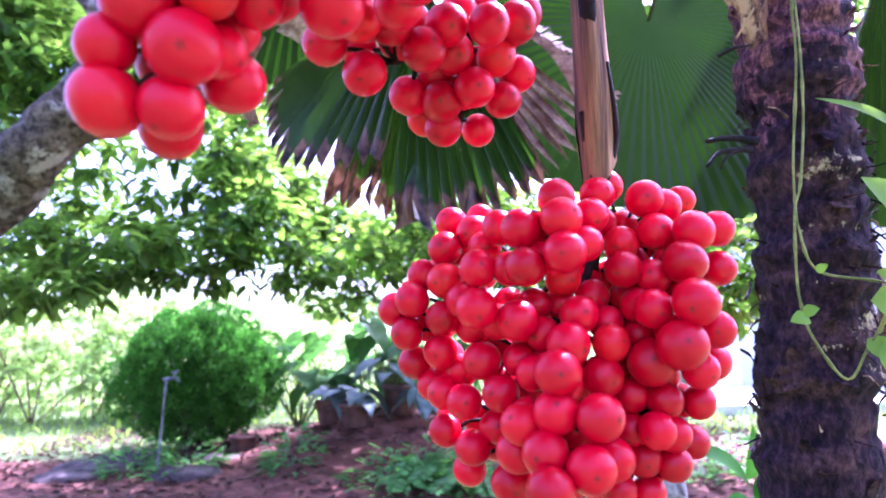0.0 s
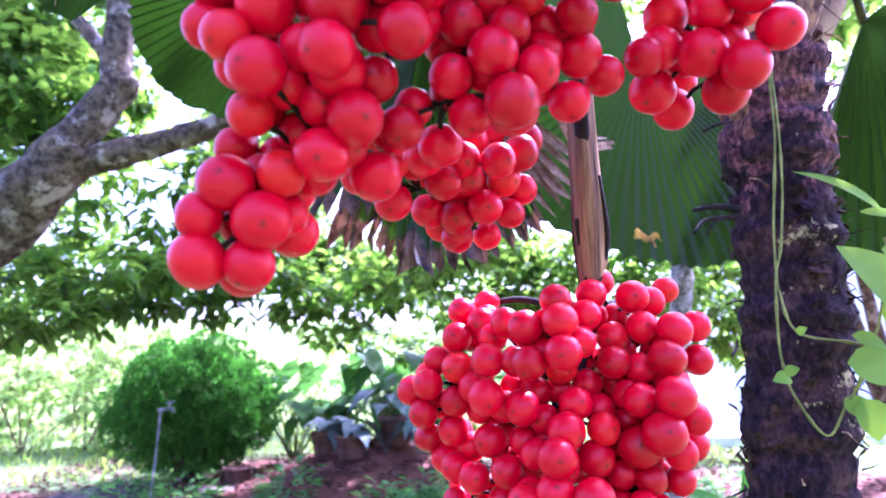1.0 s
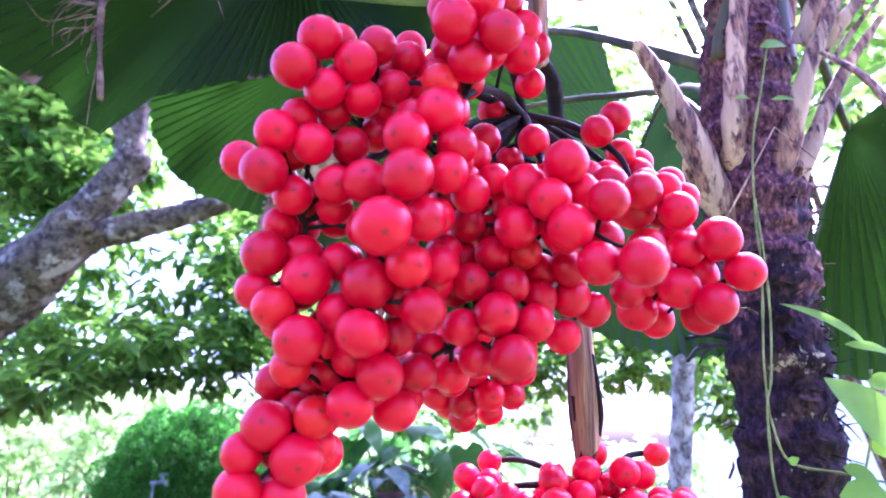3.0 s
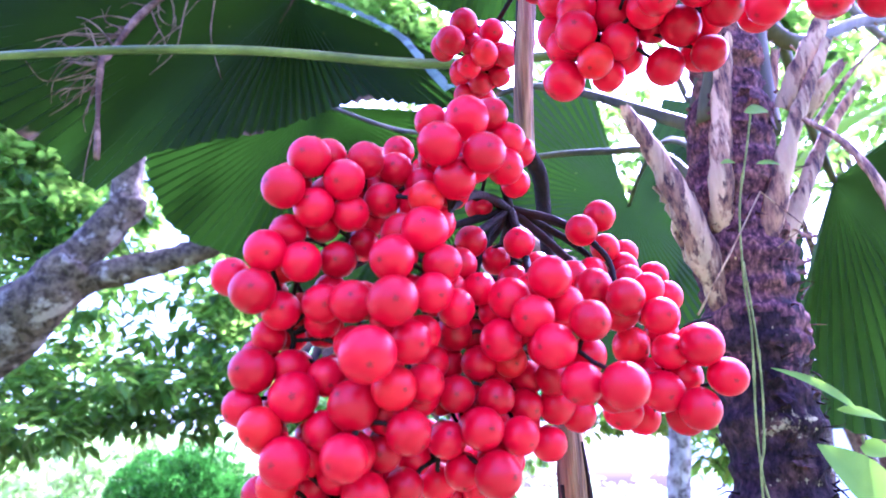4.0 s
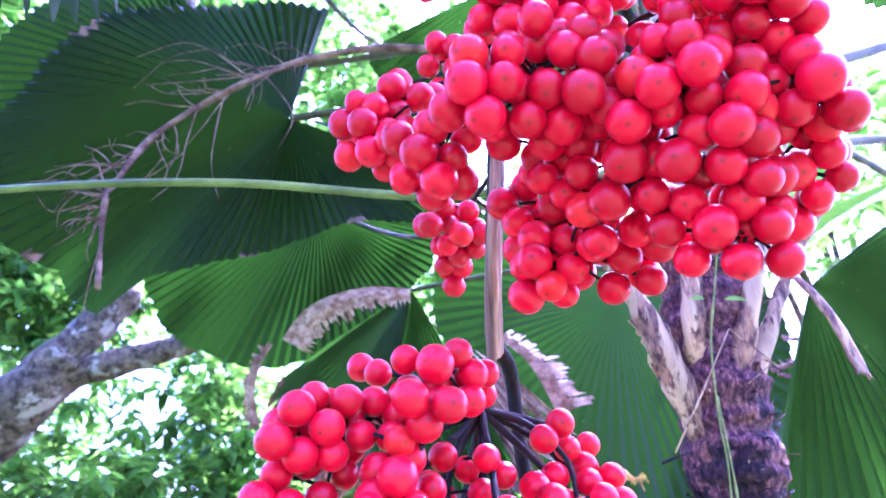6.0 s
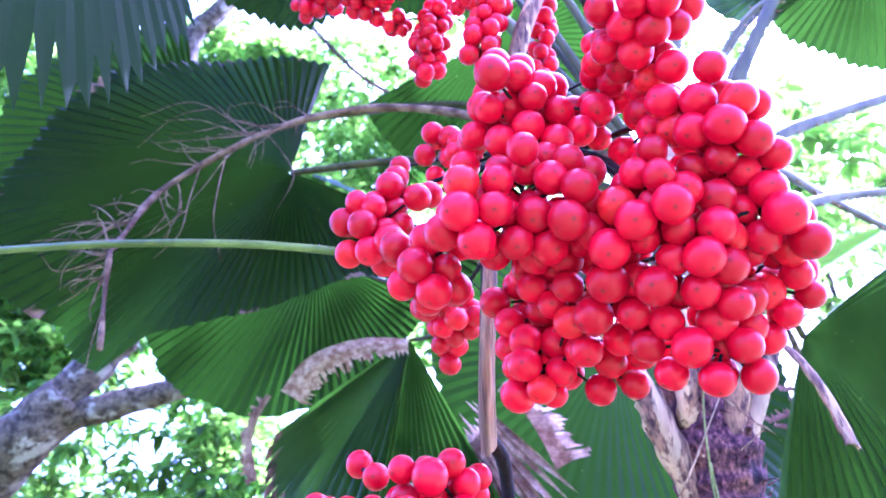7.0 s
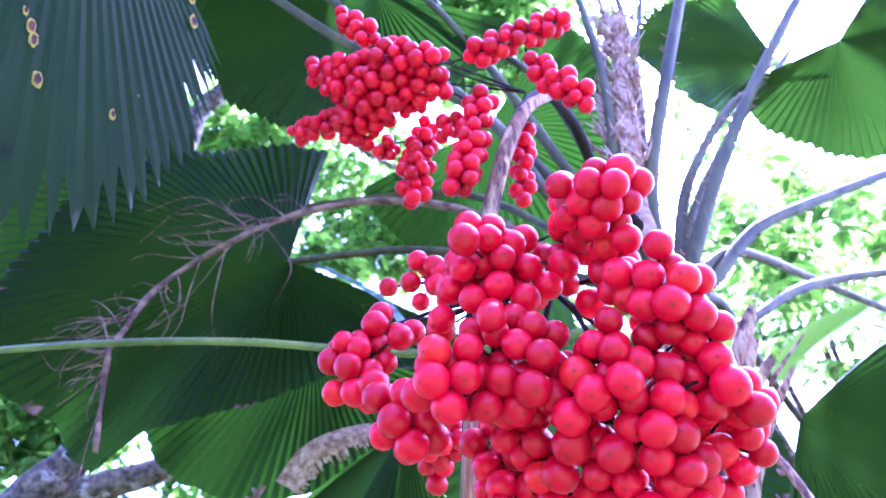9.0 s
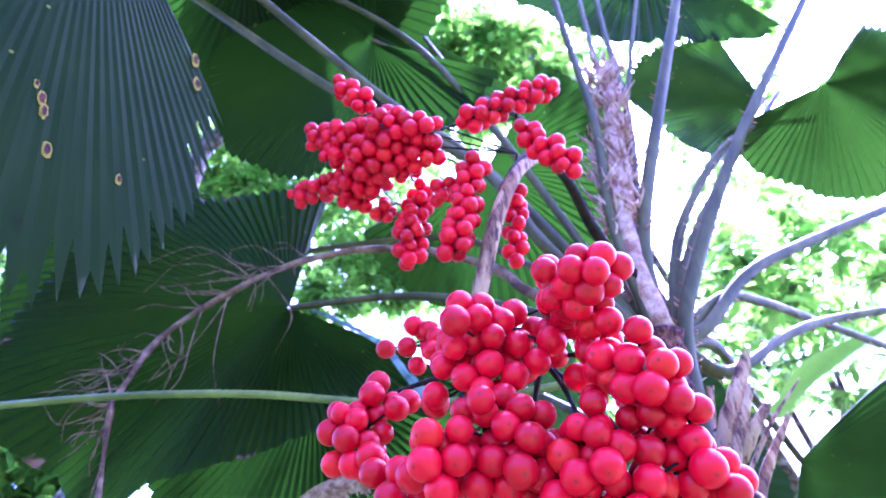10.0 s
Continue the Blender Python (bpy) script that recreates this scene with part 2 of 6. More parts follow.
def ground_material():
    m, t, b = material("ground_soil", 0.92)
    n1, n2, n3 = noise_of(t, 0.7, 5), noise_of(t, 9, 6), noise_of(t, 60, 5)
    soil = ramp(t, n2, [(0.3, (0.075, 0.026, 0.017)), (0.5, (0.20, 0.070, 0.043)), (0.72, (0.31, 0.14, 0.088))])
    at = t.nodes.new("ShaderNodeAttribute")
    at.attribute_name = "turf"
    sm = add(t, "ShaderNodeMath")
    sm.operation = 'MULTIPLY_ADD'
    t.links.new(n1, sm.inputs[0])
    sm.inputs[1].default_value = 0.8
    t.links.new(at.outputs["Fac"], sm.inputs[2])
    green = ramp(t, n2, [(0.3, (0.06, 0.11, 0.025)), (0.7, (0.15, 0.21, 0.06))])
    fac = ramp(t, sm.outputs[0], [(0.70, (0, 0, 0)), (0.95, (1, 1, 1))])
    col = mixed(t, fac, soil, green)
    col = mixed(t, 0.6, col, ramp(t, n3, [(0.3, (0.5, 0.5, 0.5)), (0.7, (1.05, 1.05, 1.05))]), 'MULTIPLY')
    t.links.new(col, b.inputs["Base Color"])
    bump(t, b, n3, 0.8, 0.02)
    return m


M_GROUND = ground_material()


# ---- building helpers ----
def mesh_of(name, bm, *mats, smooth=True):
    me = bpy.data.meshes.new(name)
    bm.to_mesh(me)
    bm.free()
    for m in mats:
        me.materials.append(m)
    if smooth:
        me.shade_smooth()
    return me


def part(name, bm, mat, parent, label="", smooth=True):
    mats = mat if isinstance(mat, tuple) else (mat,)
    ob = new(name, mesh_of(name, bm, *mats, smooth=smooth))
    ob.parent = parent
    if parent:
        ob.matrix_parent_inverse = parent.matrix_world.inverted()
    return tagged(ob, label)


def base(name, at, label, category, group="", kind=""):
    e = new(name)
    e.empty_display_size = 0.05
    e.matrix_world = pose(*at)
    return tagged(e, label, category, group, kind)


def smooth_line(points, n=6):
    """A Catmull-Rom line through the points."""
    p = [Vector(q) for q in points]
    if len(p) == 2:
        return [p[0].lerp(p[1], i / n) for i in range(n + 1)]
    p = [2 * p[0] - p[1], *p, 2 * p[-1] - p[-2]]
    out = []
    for a, b, c, d in zip(p, p[1:], p[2:], p[3:]):
        for i in range(n):
            t = i / n
            out.append(0.5 * (2 * b + (c - a) * t + (2 * a - 5 * b + 4 * c - d) * t * t + (3 * b - a - 3 * c + d) * t ** 3))
    return [*out, p[-2]]


def tube(bm, line, radii, sides=8, rough=0.0, flat=1.0, mat=0, seed=0.0):
    """A round stem along the line; radii: one at each end or one a point. flat squashes it; rough makes it uneven."""
    n = len(line)
    if len(radii) == 2:
        radii = [radii[0] + (radii[1] - radii[0]) * i / (n - 1) for i in range(n)]
    side = None
    rings = []
    for i, p in enumerate(line):
        way = (line[min(i + 1, n - 1)] - line[max(i - 1, 0)]).normalized()
        if side is None:
            side = way.orthogonal().normalized()
        side = (side - way * side.dot(way)).normalized()
        up = way.cross(side)
        ring = []
        for k in range(sides):
            a = 2 * math.pi * k / sides
            d = side * math.cos(a) + up * math.sin(a) * flat
            r = radii[i]
            if rough:
                r *= 1 + rough * noise.noise(p * (0.6 / max(radii[i], 1e-4)) + d * 1.7 + Vector((seed, 0, 0)))
            ring.append(bm.verts.new(p + d * r))
        rings.append(ring)
    for r0, r1 in zip(rings, rings[1:]):
        for k in range(sides):
            f = bm.faces.new((r0[k], r0[(k + 1) % sides], r1[(k + 1) % sides], r1[k]))
            f.material_index = mat
    for ring, turn in ((rings[0], -1), (rings[-1], 1)):
        f = bm.faces.new(ring[::turn])
        f.material_index = mat


def strip(bm, line, widths, facing, curl=0.15, thick=0.0008, teeth=0.0, rnd=None):
    """A dry strip or sheath with thickness along the line, curled across, its far end frayed when teeth is given."""
    n = len(line)
    rows_top, rows_low = [], []
    for i, p in enumerate(line):
        way = (line[min(i + 1, n - 1)] - line[max(i - 1, 0)]).normalized()
        side = way.cross(Vector(facing)).normalized()
        up = side.cross(way)
        w = widths[0] + (widths[1] - widths[0]) * i / (n - 1) if len(widths) == 2 else widths[i]
        top, low = [], []
        for k in range(7):
            s = k / 3 - 1
            q = p + side * (s * w) - up * (curl * w * (s * s - 0.4))
            if teeth and i == n - 1 and rnd:
                q += way * rnd.uniform(-teeth, teeth)
            top.append(bm.verts.new(q))
            low.append(bm.verts.new(q - up * thick))
        rows_top.append(top)
        rows_low.append(low)
    for rows, turn in ((rows_top, 1), (rows_low, -1)):
        for a, b in zip(rows, rows[1:]):
            for k in range(6):
                bm.faces.new((a[k], a[k + 1], b[k + 1], b[k])[::turn])
    for k in (0, 6):
        for a, b, c, d in zip(rows_top, rows_top[1:], rows_low, rows_low[1:]):
            bm.faces.new((a[k], b[k], d[k], c[k]) if k == 0 else (a[k], c[k], d[k], b[k]))


def leaf_cloud(name, centres, ways, ups, lengths, widths, mat, parent=None, fold=0.18, droop=0.12, slim=False):
    """Many small leaves in one mesh: each a folded blade with a pointed tip, oval unless slim."""
    c, w, u = (np.asarray(a, dtype=np.float64) for a in (centres, ways, ups))
    w /= np.linalg.norm(w, axis=1)[:, None]
    s = np.cross(w, u)
    s /= np.linalg.norm(s, axis=1)[:, None] + 1e-9
    u = np.cross(s, w)
    ln, wd = np.asarray(lengths)[:, None], np.asarray(widths)[:, None]
    tip = c + w * ln - u * ln * droop
    if slim:
        mid = c + w * ln * 0.45
        v = np.stack([c, mid + s * wd * 0.5 + u * wd * fold, mid - s * wd * 0.5 + u * wd * fold, mid, tip], axis=1)
        tris = ([0, 3, 1], [0, 2, 3], [3, 4, 1], [3, 2, 4])
    else:
        m1, m2 = c + w * ln * 0.28 + u * ln * 0.02, c + w * ln * 0.66 - u * ln * droop * 0.4
        v = np.stack([c, m1 + s * wd * 0.45 + u * wd * fold, m1 - s * wd * 0.45 + u * wd * fold, m1, m2 + s * wd * 0.42 + u * wd * fold, m2 - s * wd * 0.42 + u * wd * fold, m2, tip], axis=1)
        tris = ([0, 3, 1], [0, 2, 3], [3, 6, 4], [3, 4, 1], [3, 2, 5], [3, 5, 6], [6, 7, 4], [6, 5, 7])
    k = np.arange(len(c))[:, None] * v.shape[1]
    v = v.reshape(-1, 3)
    faces = np.concatenate([k + t for t in tris])
    me = bpy.data.meshes.new(name)
    me.vertices.add(len(v))
    me.vertices.foreach_set("co", v.ravel())
    me.loops.add(faces.size)
    me.loops.foreach_set("vertex_index", faces.ravel().astype(np.int32))
    me.polygons.add(len(faces))
    me.polygons.foreach_set("loop_start", np.arange(len(faces), dtype=np.int32) * 3)
    me.update(calc_edges=True)
    me.materials.append(mat)
    ob = new(name, me)
    if parent:
        ob.parent = parent
        ob.matrix_parent_inverse = parent.matrix_world.inverted()
    return ob


# ---- the fan palm ----
BERRY = 0.0118
palm = base("fan_palm", (0.255, 0.46, 0), "fan palm with red fruit clusters and round pleated leaves", "palm")


def palm_trunk():
    rnd = random.Random(3)
    bm = bmesh.new()
    line = smooth_line([(0.235, 0.46, -0.03), (0.238, 0.46, 0.30), (0.243, 0.46, 0.66), (0.255, 0.46, 0.82), (0.256, 0.46, 0.97), (0.262, 0.46, 1.10), (0.272, 0.457, 1.20), (0.282, 0.452, 1.28)], 44)
    radii = []
    for p in line:
        r = 0.0352 + 0.0022 * math.sin(p.z * 95) + 0.0012 * math.sin(p.z * 231 + 1)
        if p.z > 0.93:
            r += 0.003
        if p.z > 1.1:
            r -= 0.085 * (p.z - 1.1)
        radii.append(r)
    rings = []
    for p, r in zip(line, radii):
        ring = []
        for k in range(84):
            a = 2 * math.pi * k / 84
            d = Vector((math.cos(a), math.sin(a), 0))
            tilt = p.z + 0.006 * math.sin(a + 17 * p.z) + 0.004 * noise.noise(Vector((d.x * 2, d.y * 2, p.z * 20)))
            step = (tilt / 0.021) % 1.0
            h = 0.0026 * (step ** 2) - 0.001 + 0.0012 * noise.noise(Vector((d.x * 2.2, d.y * 2.2, p.z * 50))) + 0.0020 * noise.noise(Vector((d.x * 7, d.y * 7, p.z * 160)))
            h -= 0.003 * max(0.0, noise.noise(Vector((d.x * 5, d.y * 5, p.z * 45 + 9))) - 0.25)
            ring.append(bm.verts.new(p + d * (r + h)))
        rings.append(ring)
    for r0, r1 in zip(rings, rings[1:]):
        for k in range(84):
            f = bm.faces.new((r0[k], r0[(k + 1) % 84], r1[(k + 1) % 84], r1[k]))
            p = r0[k].co
            f.material_index = int(p.z + 0.07 * noise.noise(p * 24) + 0.03 * noise.noise(p * 90) > 0.935)
    bm.faces.new(rings[-1])
    trunk = part("trunk", bm, (M_TRUNK, M_TRUNKTOP), palm, "dark purplish brown fibrous trunk")
    # loose hairs and splinters standing off the bark
    for i in range(90):
        z = rnd.uniform(0.62, 1.12)
        a = rnd.uniform(-3.3, 0.3)
        cx = 0.243 + max(0, z - 0.66) * 0.05
        p0 = Vector((cx + math.cos(a) * 0.037, 0.46 + math.sin(a) * 0.037, z))
        d = Vector((math.cos(a + rnd.uniform(-0.6, 0.6)), math.sin(a), rnd.uniform(-0.8, 0.5)))
        ln = rnd.uniform(0.006, 0.022)
        bm = bmesh.new()
        tube(bm, [p0, p0 + d * ln * 0.5, p0 + d * ln + Vector((0, 0, rnd.uniform(-0.006, 0.003)))], [rnd.uniform(0.0006, 0.0016), 0.0006, 0.0002], 4)
        part("bark_fibre", bm, (M_TRUNK if z < 0.94 else M_TRUNKTOP) if i % 9 else M_SHEATH, trunk)
    # ragged flakes of old leaf base
    for i in range(150):
        z = rnd.uniform(0.60, 1.16)
        a = rnd.uniform(-3.5, 0.6)
        cx = 0.243 + max(0, z - 0.66) * 0.05
        out = Vector((math.cos(a), math.sin(a), 0))
        side = Vector((-math.sin(a), math.cos(a), 0))
        w, h = rnd.uniform(0.003, 0.010), rnd.uniform(0.004, 0.013)
        p = Vector((cx, 0.46, z)) + out * 0.0365
        lift = rnd.uniform(0.002, 0.008)
        bm = bmesh.new()
        rows = []
        for r in range(4):
            f = r / 3
            rows.append([bm.verts.new(p + side * (w * s * (1 - 0.4 * f) + rnd.uniform(-0.001, 0.001)) + out * (lift * f * f - abs(s) * 0.0008) + Vector((0, 0, h * f * (1 if i % 3 else -1) + rnd.uniform(-0.0015, 0.0015)))) for s in (-1, -0.3, 0.4, 1)])
        for r0, r1 in zip(rows, rows[1:]):
            for k in range(3):
                bm.faces.new((r0[k], r0[k + 1], r1[k + 1], r1[k]))
        part("bark_flake", bm, M_TRUNK if z < 0.94 else M_TRUNKTOP, trunk, smooth=False)
    return trunk


trunk = palm_trunk()
CROWN = (0.292, 0.45, 1.33)


def stub(points, w0, w1, teeth, label="", mat=None, facing=(0, -1, 0.1), curl=0.5):
    bm = bmesh.new()
    ln = smooth_line(points, 6)
    n = len(ln) - 1
    strip(bm, ln, [(w0 + (w1 - w0) * i / n) * min(1.0, 0.6 + 2.0 * i / n) * (1 + 0.12 * math.sin(i * 2.1)) for i in range(n + 1)], facing, curl, 0.0022, teeth, random.Random(int(points[0][0] * 9999)))
    return part("leaf_base", bm, mat or M_SHEATH, palm, label or "grey dry split leaf base")


# dry leaf bases round the crown
stub([(0.2311, 0.4450, 0.9608), (0.2032, 0.4180, 1.0263), (0.1800, 0.4100, 1.0808), (0.1542, 0.4000, 1.1208)], 0.016, 0.006, 0.004)
stub([(0.2394, 0.4520, 1.0057), (0.2314, 0.4200, 1.0540), (0.2433, 0.4200, 1.1342), (0.2575, 0.4200, 1.2053)], 0.0115, 0.007, 0.006)
stub([(0.2469, 0.4450, 0.9606), (0.2680, 0.4180, 1.0326), (0.2958, 0.4100, 1.1108), (0.3417, 0.4100, 1.1962)], 0.012, 0.004, 0.004)
stub([(0.2584, 0.4520, 1.0055), (0.2740, 0.4500, 1.0666), (0.2972, 0.4500, 1.1338), (0.3185, 0.4500, 1.2139)], 0.009, 0.004, 0.006)
stub([(0.2528, 0.4450, 0.9559), (0.2971, 0.4400, 1.0409), (0.3459, 0.4500, 1.1213), (0.3916, 0.4500, 1.1808)], 0.010, 0.003, 0.004)
stub([(0.2207, 0.4520, 1.0018), (0.2015, 0.4250, 1.0441), (0.1888, 0.4200, 1.0628)], 0.016, 0.012, 0.006)
stub([(0.3015, 0.4300, 1.1372), (0.3292, 0.4200, 1.1902), (0.3548, 0.4200, 1.2371)], 0.012, 0.006, 0.012)
stub([(0.3142, 0.4300, 1.1256), (0.3341, 0.4200, 1.1543), (0.3592, 0.4200, 1.1826)], 0.008, 0.004, 0.010)
stub([(0.3231, 0.4300, 1.1197), (0.3627, 0.4300, 1.1688), (0.4045, 0.4300, 1.2101)], 0.003, 0.001, 0.001)
# the long grey and black dry strip that leans out
stub([(0.2850, 0.3800, 1.0974), (0.2982, 0.3600, 1.0647), (0.3079, 0.3500, 1.0280), (0.3132, 0.3450, 0.9860)], 0.004, 0.007, 0.004, "curved dry grey leaf sheath strip", facing=(0.6, -1, 0.5))


def fibre_mat():
    rnd = random.Random(8)
    bm = bmesh.new()
    top = [Vector((0.2695, 0.4400, 1.4068)), Vector((0.3251, 0.4600, 1.7870))]
    for i in range(420):
        f = rnd.random()
        p = top[0].lerp(top[1], f) + Vector((rnd.uniform(-0.03, 0.022), rnd.uniform(-0.02, 0.03), rnd.uniform(-0.02, 0.02)))
        d = Vector((rnd.uniform(-0.5, 0.5), rnd.uniform(-0.4, 0.2), rnd.uniform(0.3, 1.0))).normalized() * rnd.uniform(0.02, 0.05)
        tube(bm, [p, p + d * 0.5 + Vector((rnd.uniform(-0.005, 0.005), 0, 0)), p + d], [0.0016, 0.002, 0.0004], 4)
    tube(bm, smooth_line([(0.285, 0.45, 1.28), top[0], top[0].lerp(top[1], 0.5), top[1]], 5), (0.016, 0.010), 14, 0.6)
    part("crown_fibre", bm, M_FIBRE, palm, "pinkish brown torn crown fibre")


fibre_mat()


def petiole(points, r0, r1, mat=None, spines=0, label="", seed=1):
    """A leaf stalk from the crown outwards, flat on top, with short hooked spines along both edges."""
    rnd = random.Random(seed)
    if points[0] is CROWN:
        way = (Vector(points[1]) - Vector(CROWN)).normalized()
        points = [Vector((0.268, 0.456, 1.13)) + Vector((way.x * 0.030, way.y * 0.030, 0)), Vector((0.283, 0.452, 1.26)) + Vector((way.x * 0.026, way.y * 0.026, 0)), *points[1:]]
    line = smooth_line(points, 10)
    bm = bmesh.new()
    n = len(line)
    tube(bm, line, [(r0 + (r1 - r0) * i / n) * (1 + 0.45 * max(0, 1 - 5 * i / n)) for i in range(n)], 10, 0.05, 0.75, seed=seed)
    ob = part("petiole", bm, mat or M_PETIOLE, palm, label)
    if spines:
        spines = int(spines * 1.9)
        for i in range(spines):
            k = 2 + int(i / spines * (len(line) - 6))
            way = (line[k + 1] - line[k]).normalized()
            p = line[k].lerp(line[k + 1], rnd.random())
            side = way.cross(Vector((0.2, -1, 0.3))).normalized() * (1 if i % 2 else -1)
            r = r0 + (r1 - r0) * k / len(line)
            sm = bmesh.new()
            tip = p + side * (r * 0.9 + rnd.uniform(0.005, 0.009)) + way * 0.005
            tube(sm, [p + side * r * 0.8, p + side * (r * 0.9 + 0.003) + way * 0.001, tip], [0.0016, 0.001, 0.0002], 5)
            part("spine", sm, M_SHEATH, ob)
    return ob


def fan_leaf(hub, tip, edge, spread=165, segments=46, pleat=0.010, droop=0.05, wave=0.03, worn=0.0, side_scale=1.0, torn=0.012, spots=(), label="", seed=1, cup=0.0, start=0.005, trim=0.0, parted=0.0, back=None, dent=None, cut=None, mat=None):
    """A round pleated blade. hub: where the stalk meets it; tip: the far end of its middle fold; edge: a point that fixes its plane.
    spread: degrees to either side of the middle, or on the edge's side where back gives the other; worn: how much of the margin is brown and dry."""
    rnd = random.Random(seed)
    hub, tip, edge = Vector(hub), Vector(tip), Vector(edge)
    u = tip - hub
    radius = u.length
    u.normalize()
    n = u.cross(edge - hub).normalized()
    v = n.cross(u)
    rings = 16
    back = spread if back is None else back
    bm = bmesh.new()
    lay = bm.verts.layers.float.new("wear")
    cols = segments * 2 + 1
    grid = []
    dry = [worn * (0.5 + 1.1 * noise.noise(Vector((c * 0.13, seed, 0)))) for c in range(cols)]
    for c in range(cols):
        th = radians(-back + (spread + back) * c / (cols - 1))
        f = abs(th) / math.pi
        rim = radius * (1 - (1 - side_scale) * math.sin(abs(th)) ** 2) * (1 - 0.10 * f)
        rim *= 1 + 0.03 * noise.noise(Vector((c * 0.21, seed * 3.1, 5)))
        rim *= 1 - trim * max(0.0, th / radians(spread)) ** 1.3
        if cut and th > 0.8:
            rim = min(rim, cut * radius / max(0.2, math.sin(th)) * (1 + 0.02 * noise.noise(Vector((c * 0.4, seed, 2)))))
        if dent:
            rim *= 1 - dent[1] * math.exp(-((math.degrees(th) - dent[0]) / dent[2]) ** 2)
        rim *= 1 - (torn * rnd.uniform(0.3, 1.6) if c % 2 == 0 else 0)
        if dry[c] > 0.12:
            rim *= 1 + rnd.uniform(-0.10, 0.03)
        col = []
        for r in range(rings):
            s = start + (1 - start) * r / (rings - 1)
            d = rim * s
            q = hub + u * (math.cos(th) * d) + v * (math.sin(th) * d)
            lift = pleat * (1 if c % 2 else -1) * min(1, s * 1.6) * (1 if s < 0.9 else 1.0)
            q += n * (lift + wave * s * s * math.sin(th * 2.6 + seed) + 0.4 * wave * s * s * math.sin(th * 7 + seed * 2) + cup * s * s)
            q.z -= droop * s * s * (0.6 + 0.4 * math.cos(th))
            if dry[c] > 0.1 and s > 0.8:
                q += Vector((rnd.uniform(-1, 1), rnd.uniform(-1, 1), rnd.uniform(-1.4, 0.3))) * 0.010 * (s - 0.8) * 5
            vert = bm.verts.new(q)
            vert[lay] = max(0.0, min(1.0, (s - (1 - dry[c])) * 6 + 0.5)) if dry[c] > 0.02 else 0.0
            col.append(vert)
        grid.append(col)
    for c in range(cols - 1):
        for r in range(rings - 1):
            a, b, cc, d = grid[c][r], grid[c + 1][r], grid[c + 1][r + 1], grid[c][r + 1]
            # the folds part from each other near the rim
            if r == rings - 2 and c % 2 == 1 and rnd.random() < parted:
                p = bm.verts.new(cc.co + (d.co - cc.co) * 0.35)
                p[lay] = cc[lay]
                bm.faces.new((a, b, p, d))
            else:
                bm.faces.new((a, b, cc, d))
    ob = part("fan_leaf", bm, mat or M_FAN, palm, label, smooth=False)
    for (fu, fv, size) in spots:
        q = hub + u * fu * radius + v * fv * radius
        for k, (mm, rr, off) in enumerate(((M_RING, size * 1.35, 0.0), (M_SPOT, size * 0.85, 0.0015))):
            for face in (1, -1):
                sm = bmesh.new()
                mid = q + n * face * (pleat + 0.004 + off)
                mid.z -= droop * (fu * fu + fv * fv) * 0.8
                ring = [sm.verts.new(mid + (u * math.cos(a) * 1.7 + v * math.sin(a) * 0.8) * rr * rnd.uniform(0.85, 1.15)) for a in [2 * math.pi * i / 14 for i in range(14)]]
                sm.faces.new(ring)
                part("leaf_spot", sm, mm, ob, "yellow ringed brown spot")
    return ob


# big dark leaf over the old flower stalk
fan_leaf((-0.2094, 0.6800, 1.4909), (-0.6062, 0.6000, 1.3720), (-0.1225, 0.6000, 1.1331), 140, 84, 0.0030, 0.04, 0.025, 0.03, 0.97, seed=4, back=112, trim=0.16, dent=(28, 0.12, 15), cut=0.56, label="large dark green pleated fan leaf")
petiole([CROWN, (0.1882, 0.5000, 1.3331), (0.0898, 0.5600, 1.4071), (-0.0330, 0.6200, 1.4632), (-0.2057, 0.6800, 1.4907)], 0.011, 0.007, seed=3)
# added leaf: shades the big leaf below and fills the gap beside it
fan_leaf((-0.42, 0.80, 1.66), (-0.78, 0.78, 1.68), (-0.42, 0.85, 1.30), 60, 44, 0.0022, 0.03, 0.02, 0.0, 0.9, seed=46, back=75, label="added dark green fan leaf over a lower one, shading it")
petiole([CROWN, (0.10, 0.62, 1.56), (-0.15, 0.74, 1.66), (-0.42, 0.80, 1.66)], 0.009, 0.006, seed=33)
# sunlit leaf further back, below the dark one
fan_leaf((-0.2540, 1.1200, 1.5934), (-0.5000, 1.0500, 1.3100), (-0.0258, 1.0800, 1.3222), 128, 60, 0.0035, 0.03, 0.02, 0.0, 0.80, seed=47, label="green fan leaf lit from behind, half hidden by another", back=78)
petiole([(0.27, 0.49, 1.15), (0.12, 0.72, 1.36), (-0.04, 0.98, 1.44), (-0.2540, 1.1200, 1.5934)], 0.006, 0.0045, seed=34)
# leaf with scorched brown edges
for tip, edge, wide, folds, dry, short, seed, what in (((-0.2073, 0.77, 0.9983), (-0.2652, 0.86, 1.1419), 25, 15, 0.14, 0.26, 7, "green glossy lobe of a fan leaf with scorched tips"),
                                          ((-0.1376, 0.99, 0.9731), (-0.2026, 0.98, 0.9725), 11, 8, 0.32, 0.0, 8, "shaded lobe of a fan leaf with burnt brown end"),
                                          ((0.0283, 0.80, 0.9228), (-0.067, 0.84, 0.9379), 17, 11, 0.15, 0.0, 9, "green lobe of a fan leaf with torn brown dry edge")):
    fan_leaf((-0.0320, 0.8800, 1.2876), tip, edge, wide, folds, 0.0055, 0.01, 0.012, dry, 0.97, trim=short, torn=0.06, seed=seed, parted=0.5, label=what, mat=M_FANLITGLOSS)
